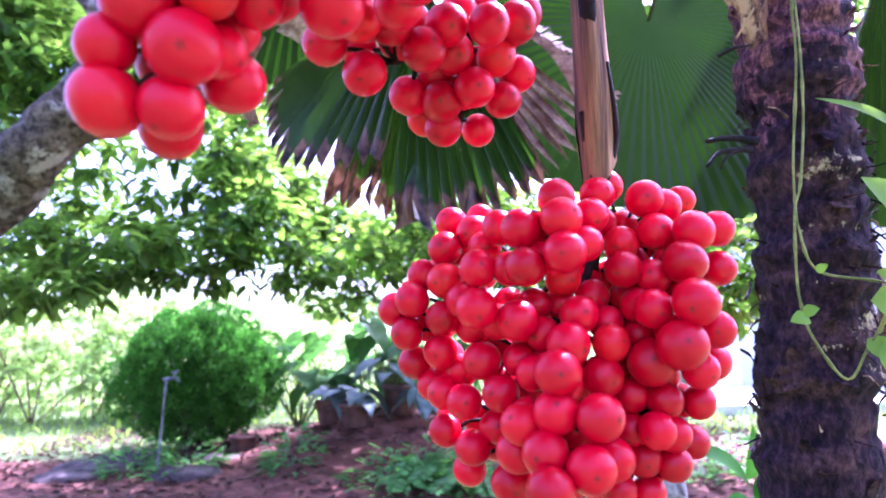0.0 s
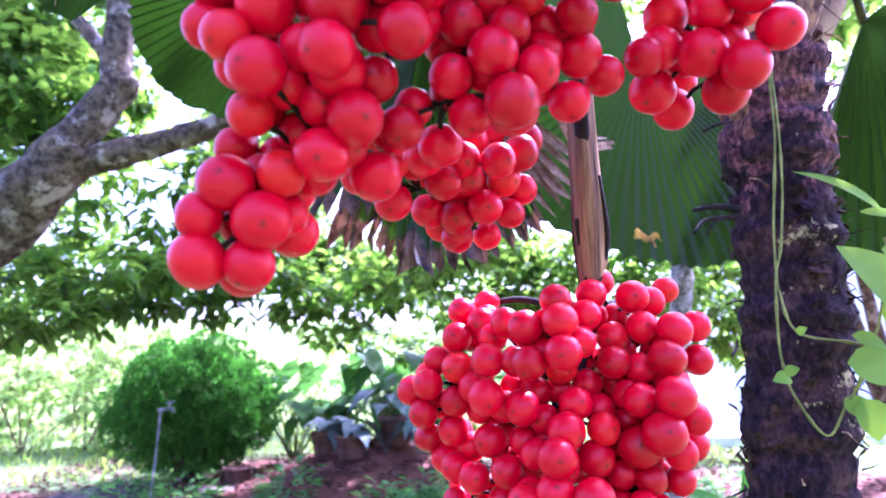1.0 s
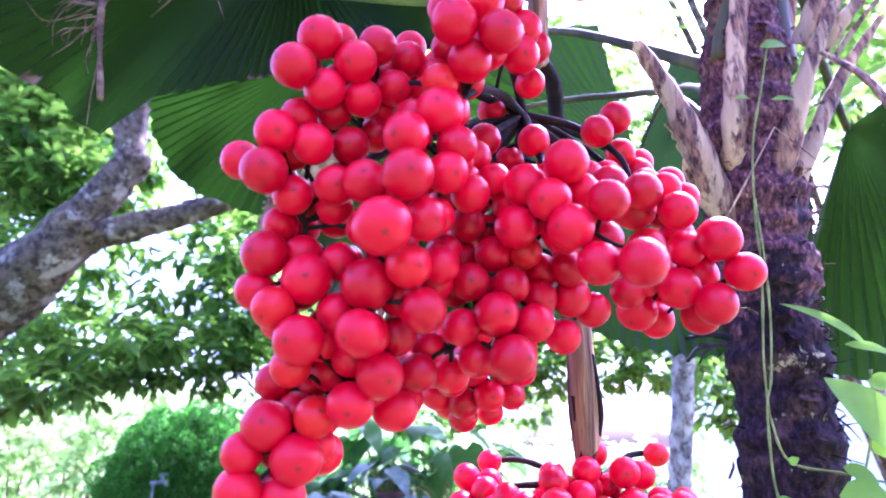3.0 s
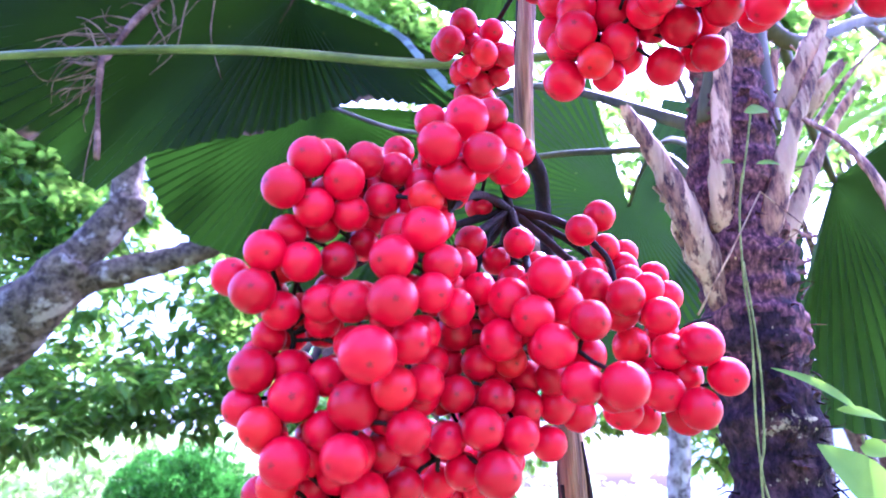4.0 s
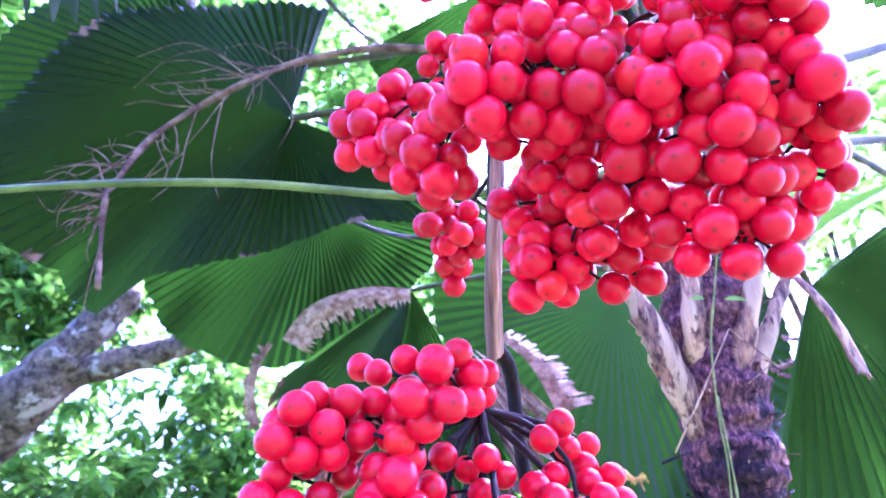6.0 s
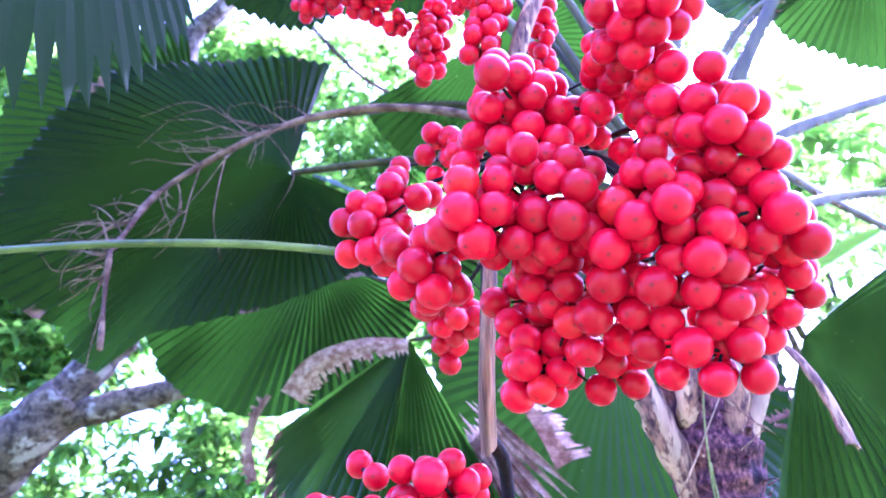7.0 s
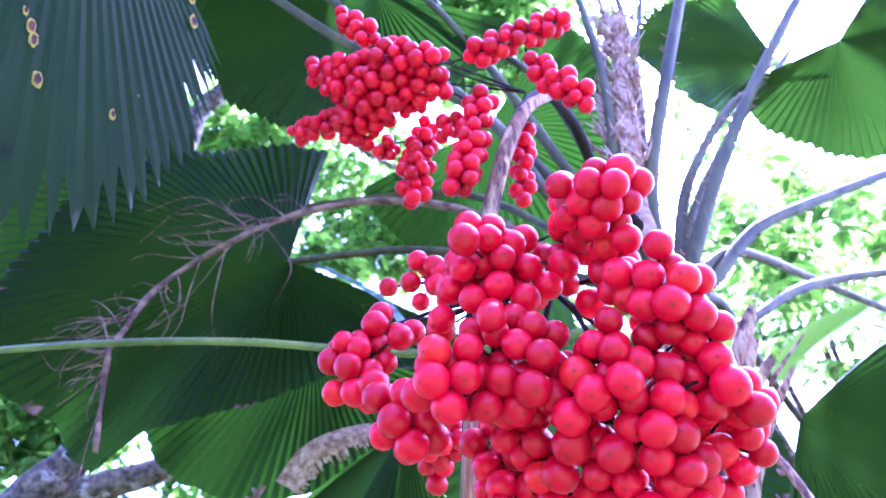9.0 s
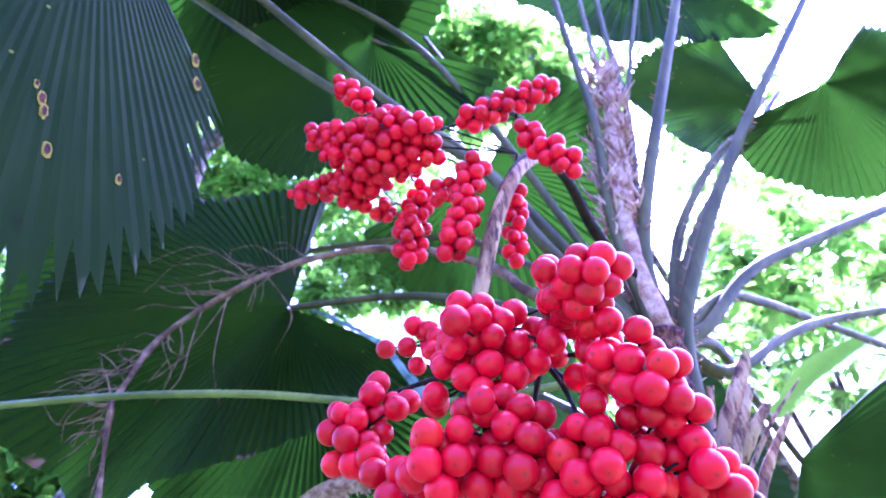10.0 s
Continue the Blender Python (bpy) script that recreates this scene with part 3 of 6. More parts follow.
fan_leaf((-0.0320, 0.8800, 1.2876), (0.1494, 0.79, 0.988), (0.0828, 0.84, 0.961), 11, 9, 0.0050, 0.005, 0.012, 0.0, 1.0, torn=0.16, seed=27, start=0.56, parted=0.6, label="withered pinkish brown pleats of a fan leaf", mat=M_DRY)
petiole([(0.262, 0.475, 1.05), (0.2385, 0.5500, 1.1577), (0.1981, 0.6200, 1.2008), (0.1292, 0.7000, 1.2373), (0.0213, 0.8000, 1.2633), (-0.0320, 0.8800, 1.2876)], 0.0052, 0.004, seed=5)


def dry_margin(points, w0, w1, mat, label, facing=(0.1, -1, 0.5), teeth=0.012, seed=3, curl=0.5):
    """A ragged dry or folded margin of a blade: narrow torn tongues side by side."""
    rnd = random.Random(seed)
    line = smooth_line(points, 8)
    bm = bmesh.new()
    n = len(line)
    for i in range(n - 1):
        way = (line[i + 1] - line[i])
        side = way.normalized().cross(Vector(facing)).normalized()
        f = i / n
        w = (w0 + (w1 - w0) * f) * rnd.uniform(0.7, 1.1)
        k = rnd.uniform(0.0, teeth)
        a, b, c = line[i], line[i + 1] + way * 0.08, side * w
        up = Vector(facing).normalized()
        pts = [a, b, b + c * 0.55 + up * curl * w * 0.3, b + c + side * k * rnd.uniform(-0.3, 1), a + c * 1.02 + side * k, a + c * 0.55 + up * curl * w * 0.3]
        v = [bm.verts.new(q) for q in pts]
        bm.faces.new((v[0], v[1], v[2], v[5]))
        bm.faces.new((v[5], v[2], v[3], v[4]))
    return part("dry_margin", bm, mat, palm, label, smooth=False)


dry_margin([(-0.0352, 0.87, 1.2863), (-0.0909, 0.855, 1.2846), (-0.1352, 0.845, 1.2738), (-0.1741, 0.84, 1.2575), (-0.2044, 0.84, 1.2347), (-0.2295, 0.84, 1.1934)], 0.024, 0.046, M_PALEDRY, "pale pinkish brown torn leaf margin", seed=3, facing=(-0.1, 1, -0.1), curl=-0.3, teeth=0.02)
dry_margin([(-0.2447, 0.845, 1.1864), (-0.2599, 0.845, 1.1535), (-0.2648, 0.845, 1.1117), (-0.2506, 0.845, 1.0633)], 0.014, 0.018, M_DRY, "pale pinkish brown torn leaf margin", seed=4, facing=(-0.3, -1, 0.2))
dry_margin([(0.1828, 0.84, 1.0665), (0.165, 0.84, 1.1104), (0.1416, 0.845, 1.1546), (0.1053, 0.85, 1.1887)], 0.055, 0.024, M_DRY, "brown ragged leaf margin", seed=5, teeth=0.014)
# silver leaf colour stands in for sky sheen on this folded edge
dry_margin([(0.0066, 0.6400, 1.2998), (-0.0222, 0.6400, 1.3383), (-0.0605, 0.6500, 1.3964), (-0.1235, 0.6600, 1.4449), (-0.1757, 0.6800, 1.4833)], 0.016, 0.006, M_SILVER, "folded leaf edge, sky sheen painted pale blue-green", seed=6, teeth=0.002, facing=(0.3, -1, 0.1))
for k, (a, b, w) in enumerate((((0.6013, 0.8800, 1.1836), (0.5560, 0.8700, 1.1843), 0.012), ((0.5725, 0.8800, 1.1479), (0.5254, 0.8700, 1.1332), 0.010), ((0.6033, 0.8700, 1.1623), (0.5743, 0.8800, 1.1390), 0.006), ((0.5635, 0.8700, 1.1193), (0.5364, 0.8800, 1.1311), 0.008))):
    dry_margin([a, tuple((Vector(a) + Vector(b)) / 2), b], w, w * 0.8, M_DRY2, "red-brown dead leaf patch", seed=20 + k, teeth=0.012)
# leaf behind the trunk
fan_leaf((0.4059, 1.2200, 1.3957), (0.3489, 1.1200, 0.9831), (0.0665, 1.1600, 1.3841), 165, 76, 0.0013, 0.03, 0.03, 0.0, 1.0, torn=0.015, seed=11, label="bright green round fan leaf, lit from behind")
petiole([(0.275, 0.49, 1.12), (0.3401, 0.8000, 1.3155), (0.3822, 1.0500, 1.3887), (0.4059, 1.2200, 1.3957)], 0.0055, 0.0045, seed=6)
dry_margin([(0.3370, 1.1000, 1.0274), (0.3559, 1.1000, 1.0117), (0.3688, 1.1000, 1.0198)], 0.012, 0.008, M_YELLOW, "orange-yellow dying leaf tip", seed=31, teeth=0.02)
# leaf on the far side of the trunk
fan_leaf((0.5850, 0.8100, 1.2520), (0.5900, 0.7000, 0.9300), (0.7600, 0.8300, 1.4500), 124, 44, 0.0055, 0.05, 0.02, 0.0, 1.0, seed=12, back=32, label="blue-green round fan leaf with a few torn brown folds", mat=M_FANLITGLOSS)
petiole([CROWN, (0.3852, 0.5500, 1.3191), (0.4800, 0.6800, 1.3000), (0.5850, 0.8100, 1.2520)], 0.011, 0.007, seed=7)
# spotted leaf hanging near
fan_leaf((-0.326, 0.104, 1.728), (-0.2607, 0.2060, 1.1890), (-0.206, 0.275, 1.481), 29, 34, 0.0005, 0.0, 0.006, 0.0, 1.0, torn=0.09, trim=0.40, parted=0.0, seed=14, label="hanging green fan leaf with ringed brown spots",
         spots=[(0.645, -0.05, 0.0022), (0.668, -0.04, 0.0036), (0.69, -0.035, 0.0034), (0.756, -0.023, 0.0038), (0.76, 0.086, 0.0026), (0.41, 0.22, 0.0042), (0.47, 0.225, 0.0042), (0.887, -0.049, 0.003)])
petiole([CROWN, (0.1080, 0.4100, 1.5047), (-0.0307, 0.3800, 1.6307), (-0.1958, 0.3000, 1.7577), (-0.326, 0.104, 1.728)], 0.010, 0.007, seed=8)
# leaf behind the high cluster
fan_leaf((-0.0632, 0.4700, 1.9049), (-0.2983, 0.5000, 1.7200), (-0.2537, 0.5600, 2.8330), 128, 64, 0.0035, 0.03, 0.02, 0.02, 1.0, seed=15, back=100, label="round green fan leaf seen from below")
petiole([CROWN, (0.1952, 0.4600, 1.6188), (0.0951, 0.4600, 1.7436), (0.0154, 0.4650, 1.8334), (-0.0632, 0.4700, 1.9049)], 0.008, 0.0055, seed=9)
petiole([CROWN, (0.1561, 0.4000, 1.3813), (0.0866, 0.4000, 1.5166), (-0.1072, 0.4000, 1.6799), (-0.3543, 0.4000, 1.9388), (-0.7491, 0.4200, 2.3793)], 0.010, 0.008, seed=10)
# leaf low behind the stalk
fan_leaf((0.1414, 0.7500, 1.8552), (0.3245, 0.7800, 1.6207), (0.2496, 0.7200, 1.9008), 110, 50, 0.0025, 0.03, 0.015, 0.0, 1.0, seed=16, label="green fan leaf half hidden behind the stalks")
# leaves high on the sunny side
fan_leaf((0.7163, 0.5200, 1.7984), (0.6300, 0.5400, 1.5900), (0.8263, 0.5000, 1.6898), 165, 56, 0.0050, 0.02, 0.02, 0.0, 0.95, seed=17, back=48, label="blue-green fan leaf against the bright sky", mat=M_FANLITGLOSS)
fan_leaf((0.6771, 0.62, 1.8797), (0.4108, 0.6, 1.9555), (0.4858, 0.6, 1.6835), 62, 34, 0.0045, 0.02, 0.02, 0.0, 0.85, torn=0.05, seed=18, back=66, label="blue-green fan leaf with fringed edge", mat=M_FANLITGLOSS)
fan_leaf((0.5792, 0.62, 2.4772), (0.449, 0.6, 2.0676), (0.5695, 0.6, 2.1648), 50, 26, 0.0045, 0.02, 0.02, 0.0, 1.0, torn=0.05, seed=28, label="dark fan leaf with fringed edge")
petiole([CROWN, (0.40, 0.50, 1.52), (0.6771, 0.62, 1.8797)], 0.006, 0.004, seed=35)
petiole([CROWN, (0.34, 0.52, 1.66), (0.5792, 0.62, 2.4772)], 0.007, 0.005, seed=36)
# bright vine leaf material, so the backlit yellow-green is in the colour
fan_leaf((1.1976, 1.2000, 1.7247), (0.8383, 1.1500, 1.5192), (0.9333, 1.1000, 1.5585), 110, 60, 0.0040, 0.02, 0.02, 0.0, 1.0, seed=19, label="fan leaf given a sunlit yellow-green colour", mat=M_VINELEAF)
# stalks of the crown
petiole([CROWN, (0.2925, 0.4400, 1.4146), (0.3687, 0.4400, 1.6472), (0.4889, 0.4500, 1.9805), (0.6065, 0.4600, 2.3294)], 0.0125, 0.009, spines=34, seed=11)
petiole([CROWN, (0.3375, 0.4500, 1.3501), (0.4513, 0.4600, 1.5560), (0.6164, 0.4800, 1.8105), (0.9600, 0.5200, 2.3247)], 0.0125, 0.008, spines=30, seed=12)
petiole([CROWN, (0.2541, 0.4300, 1.4268), (0.2672, 0.4300, 1.6293), (0.2623, 0.4400, 1.9076), (0.2673, 0.4500, 2.2337)], 0.009, 0.007, spines=10, seed=13)
petiole([CROWN, (0.3298, 0.4700, 1.3907), (0.3789, 0.4800, 1.4924), (0.5066, 0.5200, 1.6653), (0.7246, 0.6000, 1.8321)], 0.006, 0.004, spines=16, seed=14)
petiole([CROWN, (0.3333, 0.4700, 1.3643), (0.3977, 0.4900, 1.4794), (0.4995, 0.5400, 1.6223), (0.7184, 0.6200, 1.9080)], 0.007, 0.005, seed=15)
petiole([CROWN, (0.3593, 0.4800, 1.3118), (0.4559, 0.5200, 1.4113), (0.6309, 0.6000, 1.5254), (0.9992, 0.7500, 1.7409)], 0.010, 0.008, spines=18, seed=16)
petiole([CROWN, (0.3863, 0.5000, 1.3561), (0.4897, 0.5800, 1.3987), (0.6721, 0.7500, 1.4605), (1.0223, 1.0000, 1.5008)], 0.008, 0.007, spines=12, seed=17)
petiole([CROWN, (0.3583, 0.4800, 1.2444), (0.4976, 0.5600, 1.3360), (0.6570, 0.6600, 1.4163), (0.9550, 0.8000, 1.5179)], 0.009, 0.007, spines=16, seed=18)
petiole([CROWN, (0.2947, 0.4700, 1.4582), (0.3195, 0.5000, 1.7222), (0.3522, 0.5500, 2.0987), (0.3851, 0.6000, 2.4810)], 0.007, 0.006, seed=19)
petiole([CROWN, (0.3056, 0.4800, 1.4463), (0.3607, 0.5200, 1.7435), (0.4012, 0.5800, 2.1442), (0.4407, 0.6000, 2.4765)], 0.008, 0.007, seed=20)
# unseen leaves on stalks of their own, added to shade the leaves below
fan_leaf((0.02, 0.72, 2.30), (-0.45, 0.80, 2.32), (-0.1, 1.1, 2.45), 120, 60, 0.004, 0.05, 0.03, 0.0, 1.0, seed=43, label="unseen high round fan leaf added to shade the crown")
fan_leaf((-0.30, 0.42, 2.10), (-0.72, 0.55, 2.14), (-0.3, 0.9, 2.26), 150, 60, 0.004, 0.05, 0.03, 0.0, 1.0, seed=44, label="unseen high round fan leaf added to shade the crown")
petiole([CROWN, (0.16, 0.58, 1.75), (0.02, 0.72, 2.30)], 0.009, 0.006, seed=31)
petiole([CROWN, (0.02, 0.42, 1.80), (-0.30, 0.42, 2.10)], 0.009, 0.006, seed=32)
# the green stalk that crosses in front of the big leaf
petiole([CROWN, (0.1685, 0.4700, 1.2351), (0.0042, 0.4800, 1.2243), (-0.1838, 0.4900, 1.2500), (-0.3522, 0.5000, 1.2603), (-0.5406, 0.5100, 1.2580)], 0.0075, 0.0055, M_GREENSTEM, label="smooth yellow-green leaf stalk", seed=21)


def old_flower_stalk():
    """The dry branched stalk of an earlier flowering, arching out and hanging down."""
    rnd = random.Random(21)
    line = smooth_line([CROWN, (0.1595, 0.4700, 1.3526), (0.1115, 0.5000, 1.4175), (0.0221, 0.5300, 1.4771), (-0.0939, 0.5500, 1.4992), (-0.2197, 0.5700, 1.4777), (-0.3455, 0.5800, 1.3965), (-0.3666, 0.5400, 1.2887), (-0.3612, 0.5200, 1.2499), (-0.3335, 0.5000, 1.1338)], 8)
    bm = bmesh.new()
    n = len(line)
    tube(bm, line, [0.0088 - 0.0064 * (i / n) ** 0.7 + 0.0006 * math.sin(i * 0.9) for i in range(n)], 8, 0.25)
    stalk = part("old_flower_stalk", bm, M_TWIG, palm, "dry brown branched old flower stalk")
    for at, count, ln in ((0.60, 12, 0.15), (0.53, 12, 0.13), (0.73, 13, 0.11), (0.86, 8, 0.10), (0.66, 5, 0.09), (0.90, 5, 0.06)):
        k = int(at * n)
        for j in range(count):
            p = line[max(1, min(n - 1, k + int(rnd.gauss(0, 3))))]
            left = Vector((-1, rnd.uniform(-0.4, 0.4), rnd.gauss(0.15, 0.45))) if rnd.random() < 0.7 else Vector((rnd.uniform(-0.5, 0.3), 0, -1))
            d = left.normalized() * ln * rnd.uniform(0.2, 1.1)
            bm = bmesh.new()
            sag = Vector((rnd.uniform(-0.02, 0.02), 0, rnd.uniform(-0.03, 0.02)))
            side = d.cross(Vector((0, 1, 0))) * rnd.uniform(-0.25, 0.25)
            tube(bm, smooth_line([p, p + d * 0.35 + side * 0.6, p + d * 0.7 + side + sag * 0.4, p + d + sag], 4), (0.0012, 0.0004), 5, 0.3)
            if j % 2:
                q = p + d * 0.45 + side * 0.8
                tube(bm, smooth_line([q, q + d * 0.25 - side, q + d * 0.4 - side * 2.2 + sag], 3), (0.0008, 0.0003), 4)
            part("twiglet", bm, M_TWIG, stalk)


old_flower_stalk()

# ---- the fruiting stalk ----
AXIS = [CROWN, (0.2232, 0.4000, 1.3860), (0.1756, 0.3100, 1.3934), (0.1294, 0.2200, 1.3428), (0.1002, 0.1850, 1.2892), (0.0782, 0.1720, 1.2332), (0.0648, 0.1700, 1.1830), (0.0483, 0.1740, 1.1070), (0.0412, 0.1740, 1.0230), (0.0377, 0.1760, 0.9664), (0.0440, 0.1820, 0.9516), (0.0474, 0.1950, 0.9314), (0.0573, 0.2250, 0.8215), (0.0521, 0.2220, 0.7846)]
bm = bmesh.new()
line = smooth_line(AXIS, 8)
tube(bm, line, (0.0065, 0.0024), 10, 0.15)
part("fruit_stalk", bm, M_STALK, palm, "dark arching fruit stalk")


def bract(points, w0, w1, mat, label, facing=(-0.2, -1, 0.2), teeth=0.01, curl=0.9):
    bm = bmesh.new()
    strip(bm, smooth_line(points, 6), (w0, w1), facing, curl, 0.0012, teeth, random.Random(5))
    part("bract", bm, mat, palm, label)


bract([(0.1321, 0.2150, 1.3403), (0.0985, 0.1750, 1.2805), (0.0767, 0.1600, 1.2228), (0.0632, 0.1600, 1.1757), (0.0579, 0.1630, 1.1553)], 0.006, 0.0055, M_SHEATH, "grey-green papery bract on the fruit stalk", (-0.3, -1, -0.3))
bract([(0.0462, 0.1680, 1.0862), (0.0418, 0.1670, 1.0342), (0.0377, 0.1670, 0.9895), (0.0366, 0.1690, 0.9572)], 0.0036, 0.0040, M_BRACT, "brown papery bract round the fruit stalk")
bract([(0.0538, 0.2140, 0.8846), (0.0539, 0.2140, 0.8593), (0.0544, 0.2140, 0.8423), (0.0545, 0.2150, 0.8235)], 0.0050, 0.0062, M_BRACT, "brown papery bract split at its end", teeth=0.02)
bract([(0.0505, 0.2150, 0.8340), (0.0518, 0.2160, 0.8192), (0.0520, 0.2170, 0.8085)], 0.0010, 0.0014, M_STALK, "blackened strip of a split bract")
bract([(0.0590, 0.2145, 0.8500), (0.0610, 0.2150, 0.8309), (0.0600, 0.2160, 0.8217), (0.0556, 0.2170, 0.8085)], 0.0008, 0.0013, M_STALK, "blackened strip of a split bract")


def berry_mesh():
    """A berry: round, slightly uneven, with a small dry star scar at its end (+z)."""
    bm = bmesh.new()
    bmesh.ops.create_uvsphere(bm, u_segments=22, v_segments=14, radius=0.5)
    for v in bm.verts:
        v.co *= 1 + 0.012 * noise.noise(v.co * 4)
        h = v.co.z / 0.5
        if h > 0.93:
            v.co.z -= 0.012 * (h - 0.93) / 0.07
    for f in bm.faces:
        f.material_index = 0
    z = 0.488
    for k in range(5):
        a = 2 * math.pi * k / 5
        w = 0.35
        mid = bm.verts.new((0, 0, z + 0.012))
        pts = [bm.verts.new((math.cos(a + d) * r, math.sin(a + d) * r, z + h)) for d, r, h in ((-w, 0.034, 0.004), (0, 0.095, -0.006), (w, 0.034, 0.004))]
        f = bm.faces.new((mid, pts[0], pts[1], pts[2]))
        f.material_index = 1
    return mesh_of("berry", bm, M_BERRY, M_SCAR)


BERRY_MESH = berry_mesh()


def berry(parent, at, size, out, rnd):
    ob = new("berry", BERRY_MESH)
    turn = Vector(out).to_track_quat('Z', 'Y').to_matrix().to_4x4()
    ob.matrix_world = Matrix.Translation(Vector(at)) @ turn @ pose(0, 0, 0, 0, 0, rnd.uniform(0, 360)) @ Matrix.Diagonal((size * rnd.uniform(0.97, 1.03), size * rnd.uniform(0.97, 1.03), size * rnd.uniform(0.94, 1.0), 1))
    ob.parent = parent


def fruit_cluster(node, arms, label, seed, size=BERRY):
    """Side branches thick with berries. node: where they leave the stalk; arms: start, end and the thickness of the pack in berries."""
    rnd = random.Random(seed)
    bm = bmesh.new()
    node = Vector(node)
    spots, outs, sizes = [], [], []
    forks = [node]
    for i, (a, b, k) in enumerate(arms):
        a, b = Vector(a), Vector(b)
        length = (b - a).length
        # the first arms spring from the stalk, later ones from the nearest arm
        fork = node if i < 3 else min(forks, key=lambda q: (q - a).length)
        bend = fork.lerp(a, 0.6) + Vector((0, 0.010, 0.008))
        tube(bm, smooth_line([fork, bend, a.lerp(b, 0.25), b], 4), (0.0011, 0.0005), 6, 0.3)
        forks += [a.lerp(b, 0.2), a.lerp(b, 0.6)]
        way = (b - a).normalized()
        x = way.orthogonal().normalized()
        y = way.cross(x)
        pitch = size * 0.150 / max(k, 0.2)
        count = max(2, int(length / pitch) + 1)
        turn0 = rnd.uniform(0, 6.28)
        for i in range(count):
            ang = turn0 + i * 2.39996 + rnd.uniform(-0.25, 0.25)
            f = (i + 0.5) / count
            out = x * math.cos(ang) + y * math.sin(ang)
            rad = size * k * rnd.uniform(0.88, 1.08) * (0.8 if i in (0, count - 1) else 1)
            spots.append(a + way * length * f + out * rad)
            outs.append((out + way * 0.35 + Vector((0, 0, -0.25))).normalized())
            sizes.append(size * (rnd.uniform(0.86, 1.12) if rnd.random() < 0.88 else rnd.uniform(0.72, 0.86)))
    p = np.array([tuple(q) for q in spots])
    d = np.array(sizes)
    home = p.copy()
    for _ in range(60):
        gap = p[:, None] - p[None]
        dist = np.linalg.norm(gap, axis=2) + np.eye(len(p))
        need = 0.475 * (d[:, None] + d[None]) - dist
        need[need < 0] = 0
        np.fill_diagonal(need, 0)
        p += 0.5 * (gap / dist[..., None] * need[..., None]).sum(axis=1) * 0.6
        p += (home - p) * 0.03
    cluster = part("fruit_branch", bm, M_STALK, palm, label)
    for q, out, s in zip(p, outs, d):
        berry(cluster, q, s, out, rnd)
    return cluster


def bunched_cluster(node, bunches, inward, label, seed, hold=2, slack=0.75, also=()):
    """Bunches of berries, each berry (x, y, z, width) in millimetres, on dark side branches from the node. inward: the way to the hidden side, which is filled up with more berries."""
    rnd = random.Random(seed)
    node, inward = Vector(node), Vector(inward).normalized()
    spots = [Vector(b[:3]) / 1000 for bunch in bunches for b in bunch]
    wide = [b[3] / 1000 for bunch in bunches for b in bunch]
    owner = [i for i, bunch in enumerate(bunches) for _ in bunch]
    p, d = np.array([tuple(q) for q in spots]), np.array(wide)
    home = p.copy()
    for _ in range(25):
        gap = p[:, None] - p[None]
        dist = np.linalg.norm(gap, axis=2) + np.eye(len(p))
        need = np.clip(0.44 * (d[:, None] + d[None]) - dist, 0, None)
        np.fill_diagonal(need, 0)
        p += 0.3 * (gap / dist[..., None] * need[..., None]).sum(axis=1)
        p += (home - p) * 0.08
    spots, front = [Vector(q) for q in p], len(p)
    # fill up behind the outer layer, never beyond its outline
    for deep in (inward, *also):
        deep = Vector(deep).normalized()
        across = deep.orthogonal().normalized()
        frame_of = np.array([tuple(across), tuple(deep.cross(across)), tuple(deep)])
        outer = p @ frame_of.T
        for i in range(front * 40):
            k = i % front
            w = wide[k] * rnd.uniform(0.9, 1.03)
            q = spots[k] + (deep * rnd.uniform(0.1, 1.3) + Vector((rnd.gauss(0, 0.6), rnd.gauss(0, 0.4), rnd.gauss(0, 0.6)))).normalized() * w * rnd.uniform(0.88, 1.5)
            off = np.array(tuple(q)) @ frame_of.T - outer
            near = np.hypot(off[:, 0], off[:, 1]) < 1.3 * w
            if (np.linalg.norm(off, axis=1) < 1.5 * w).sum() < hold:
                continue
            near &= off[:, 2] > 0.2 * w
            if near.sum() < hold or np.hypot(*off[near, :2].mean(axis=0)) > slack * w:
                continue
            if (np.linalg.norm(np.array(spots) - np.array(tuple(q)), axis=1) > 0.415 * (w + np.array(wide))).all():
                spots.append(q)
                wide.append(w)
                owner.append(owner[k])
    for i, bunch in enumerate(bunches):
        mine = [k for k, o in enumerate(owner) if o == i]
        mid = sum((spots[k] for k in mine), Vector()) / len(mine) + inward * 0.004
        top = max((spots[k] for k in mine), key=lambda q: q.z)
        low = min((spots[k] for k in mine), key=lambda q: q.z)
        spine = smooth_line([node, node.lerp(mid.lerp(top, 0.6) + inward * 0.008, 0.6) + Vector((0, 0, 0.004)), mid.lerp(top, 0.5) + inward * 0.004, mid, mid.lerp(low, 0.6)], 6)
        bm = bmesh.new()
        tube(bm, spine, (0.0016, 0.0006), 6, 0.3)
        outs = []
        for k in mine:
            near = min(spine[8:], key=lambda q: (q - spots[k]).length)
            out = (spots[k] - near).normalized()
            outs.append((out * 0.7 - inward * 0.45 + Vector((rnd.gauss(0, 0.3), 0, rnd.gauss(-0.2, 0.3)))).normalized())
            tube(bm, [near, near.lerp(spots[k], 0.5) + Vector((0, 0, 0.001)), spots[k] - out * wide[k] * 0.4], (0.0006, 0.0007), 5)
        branch = part("fruit_branch", bm, M_STALK, palm, label)
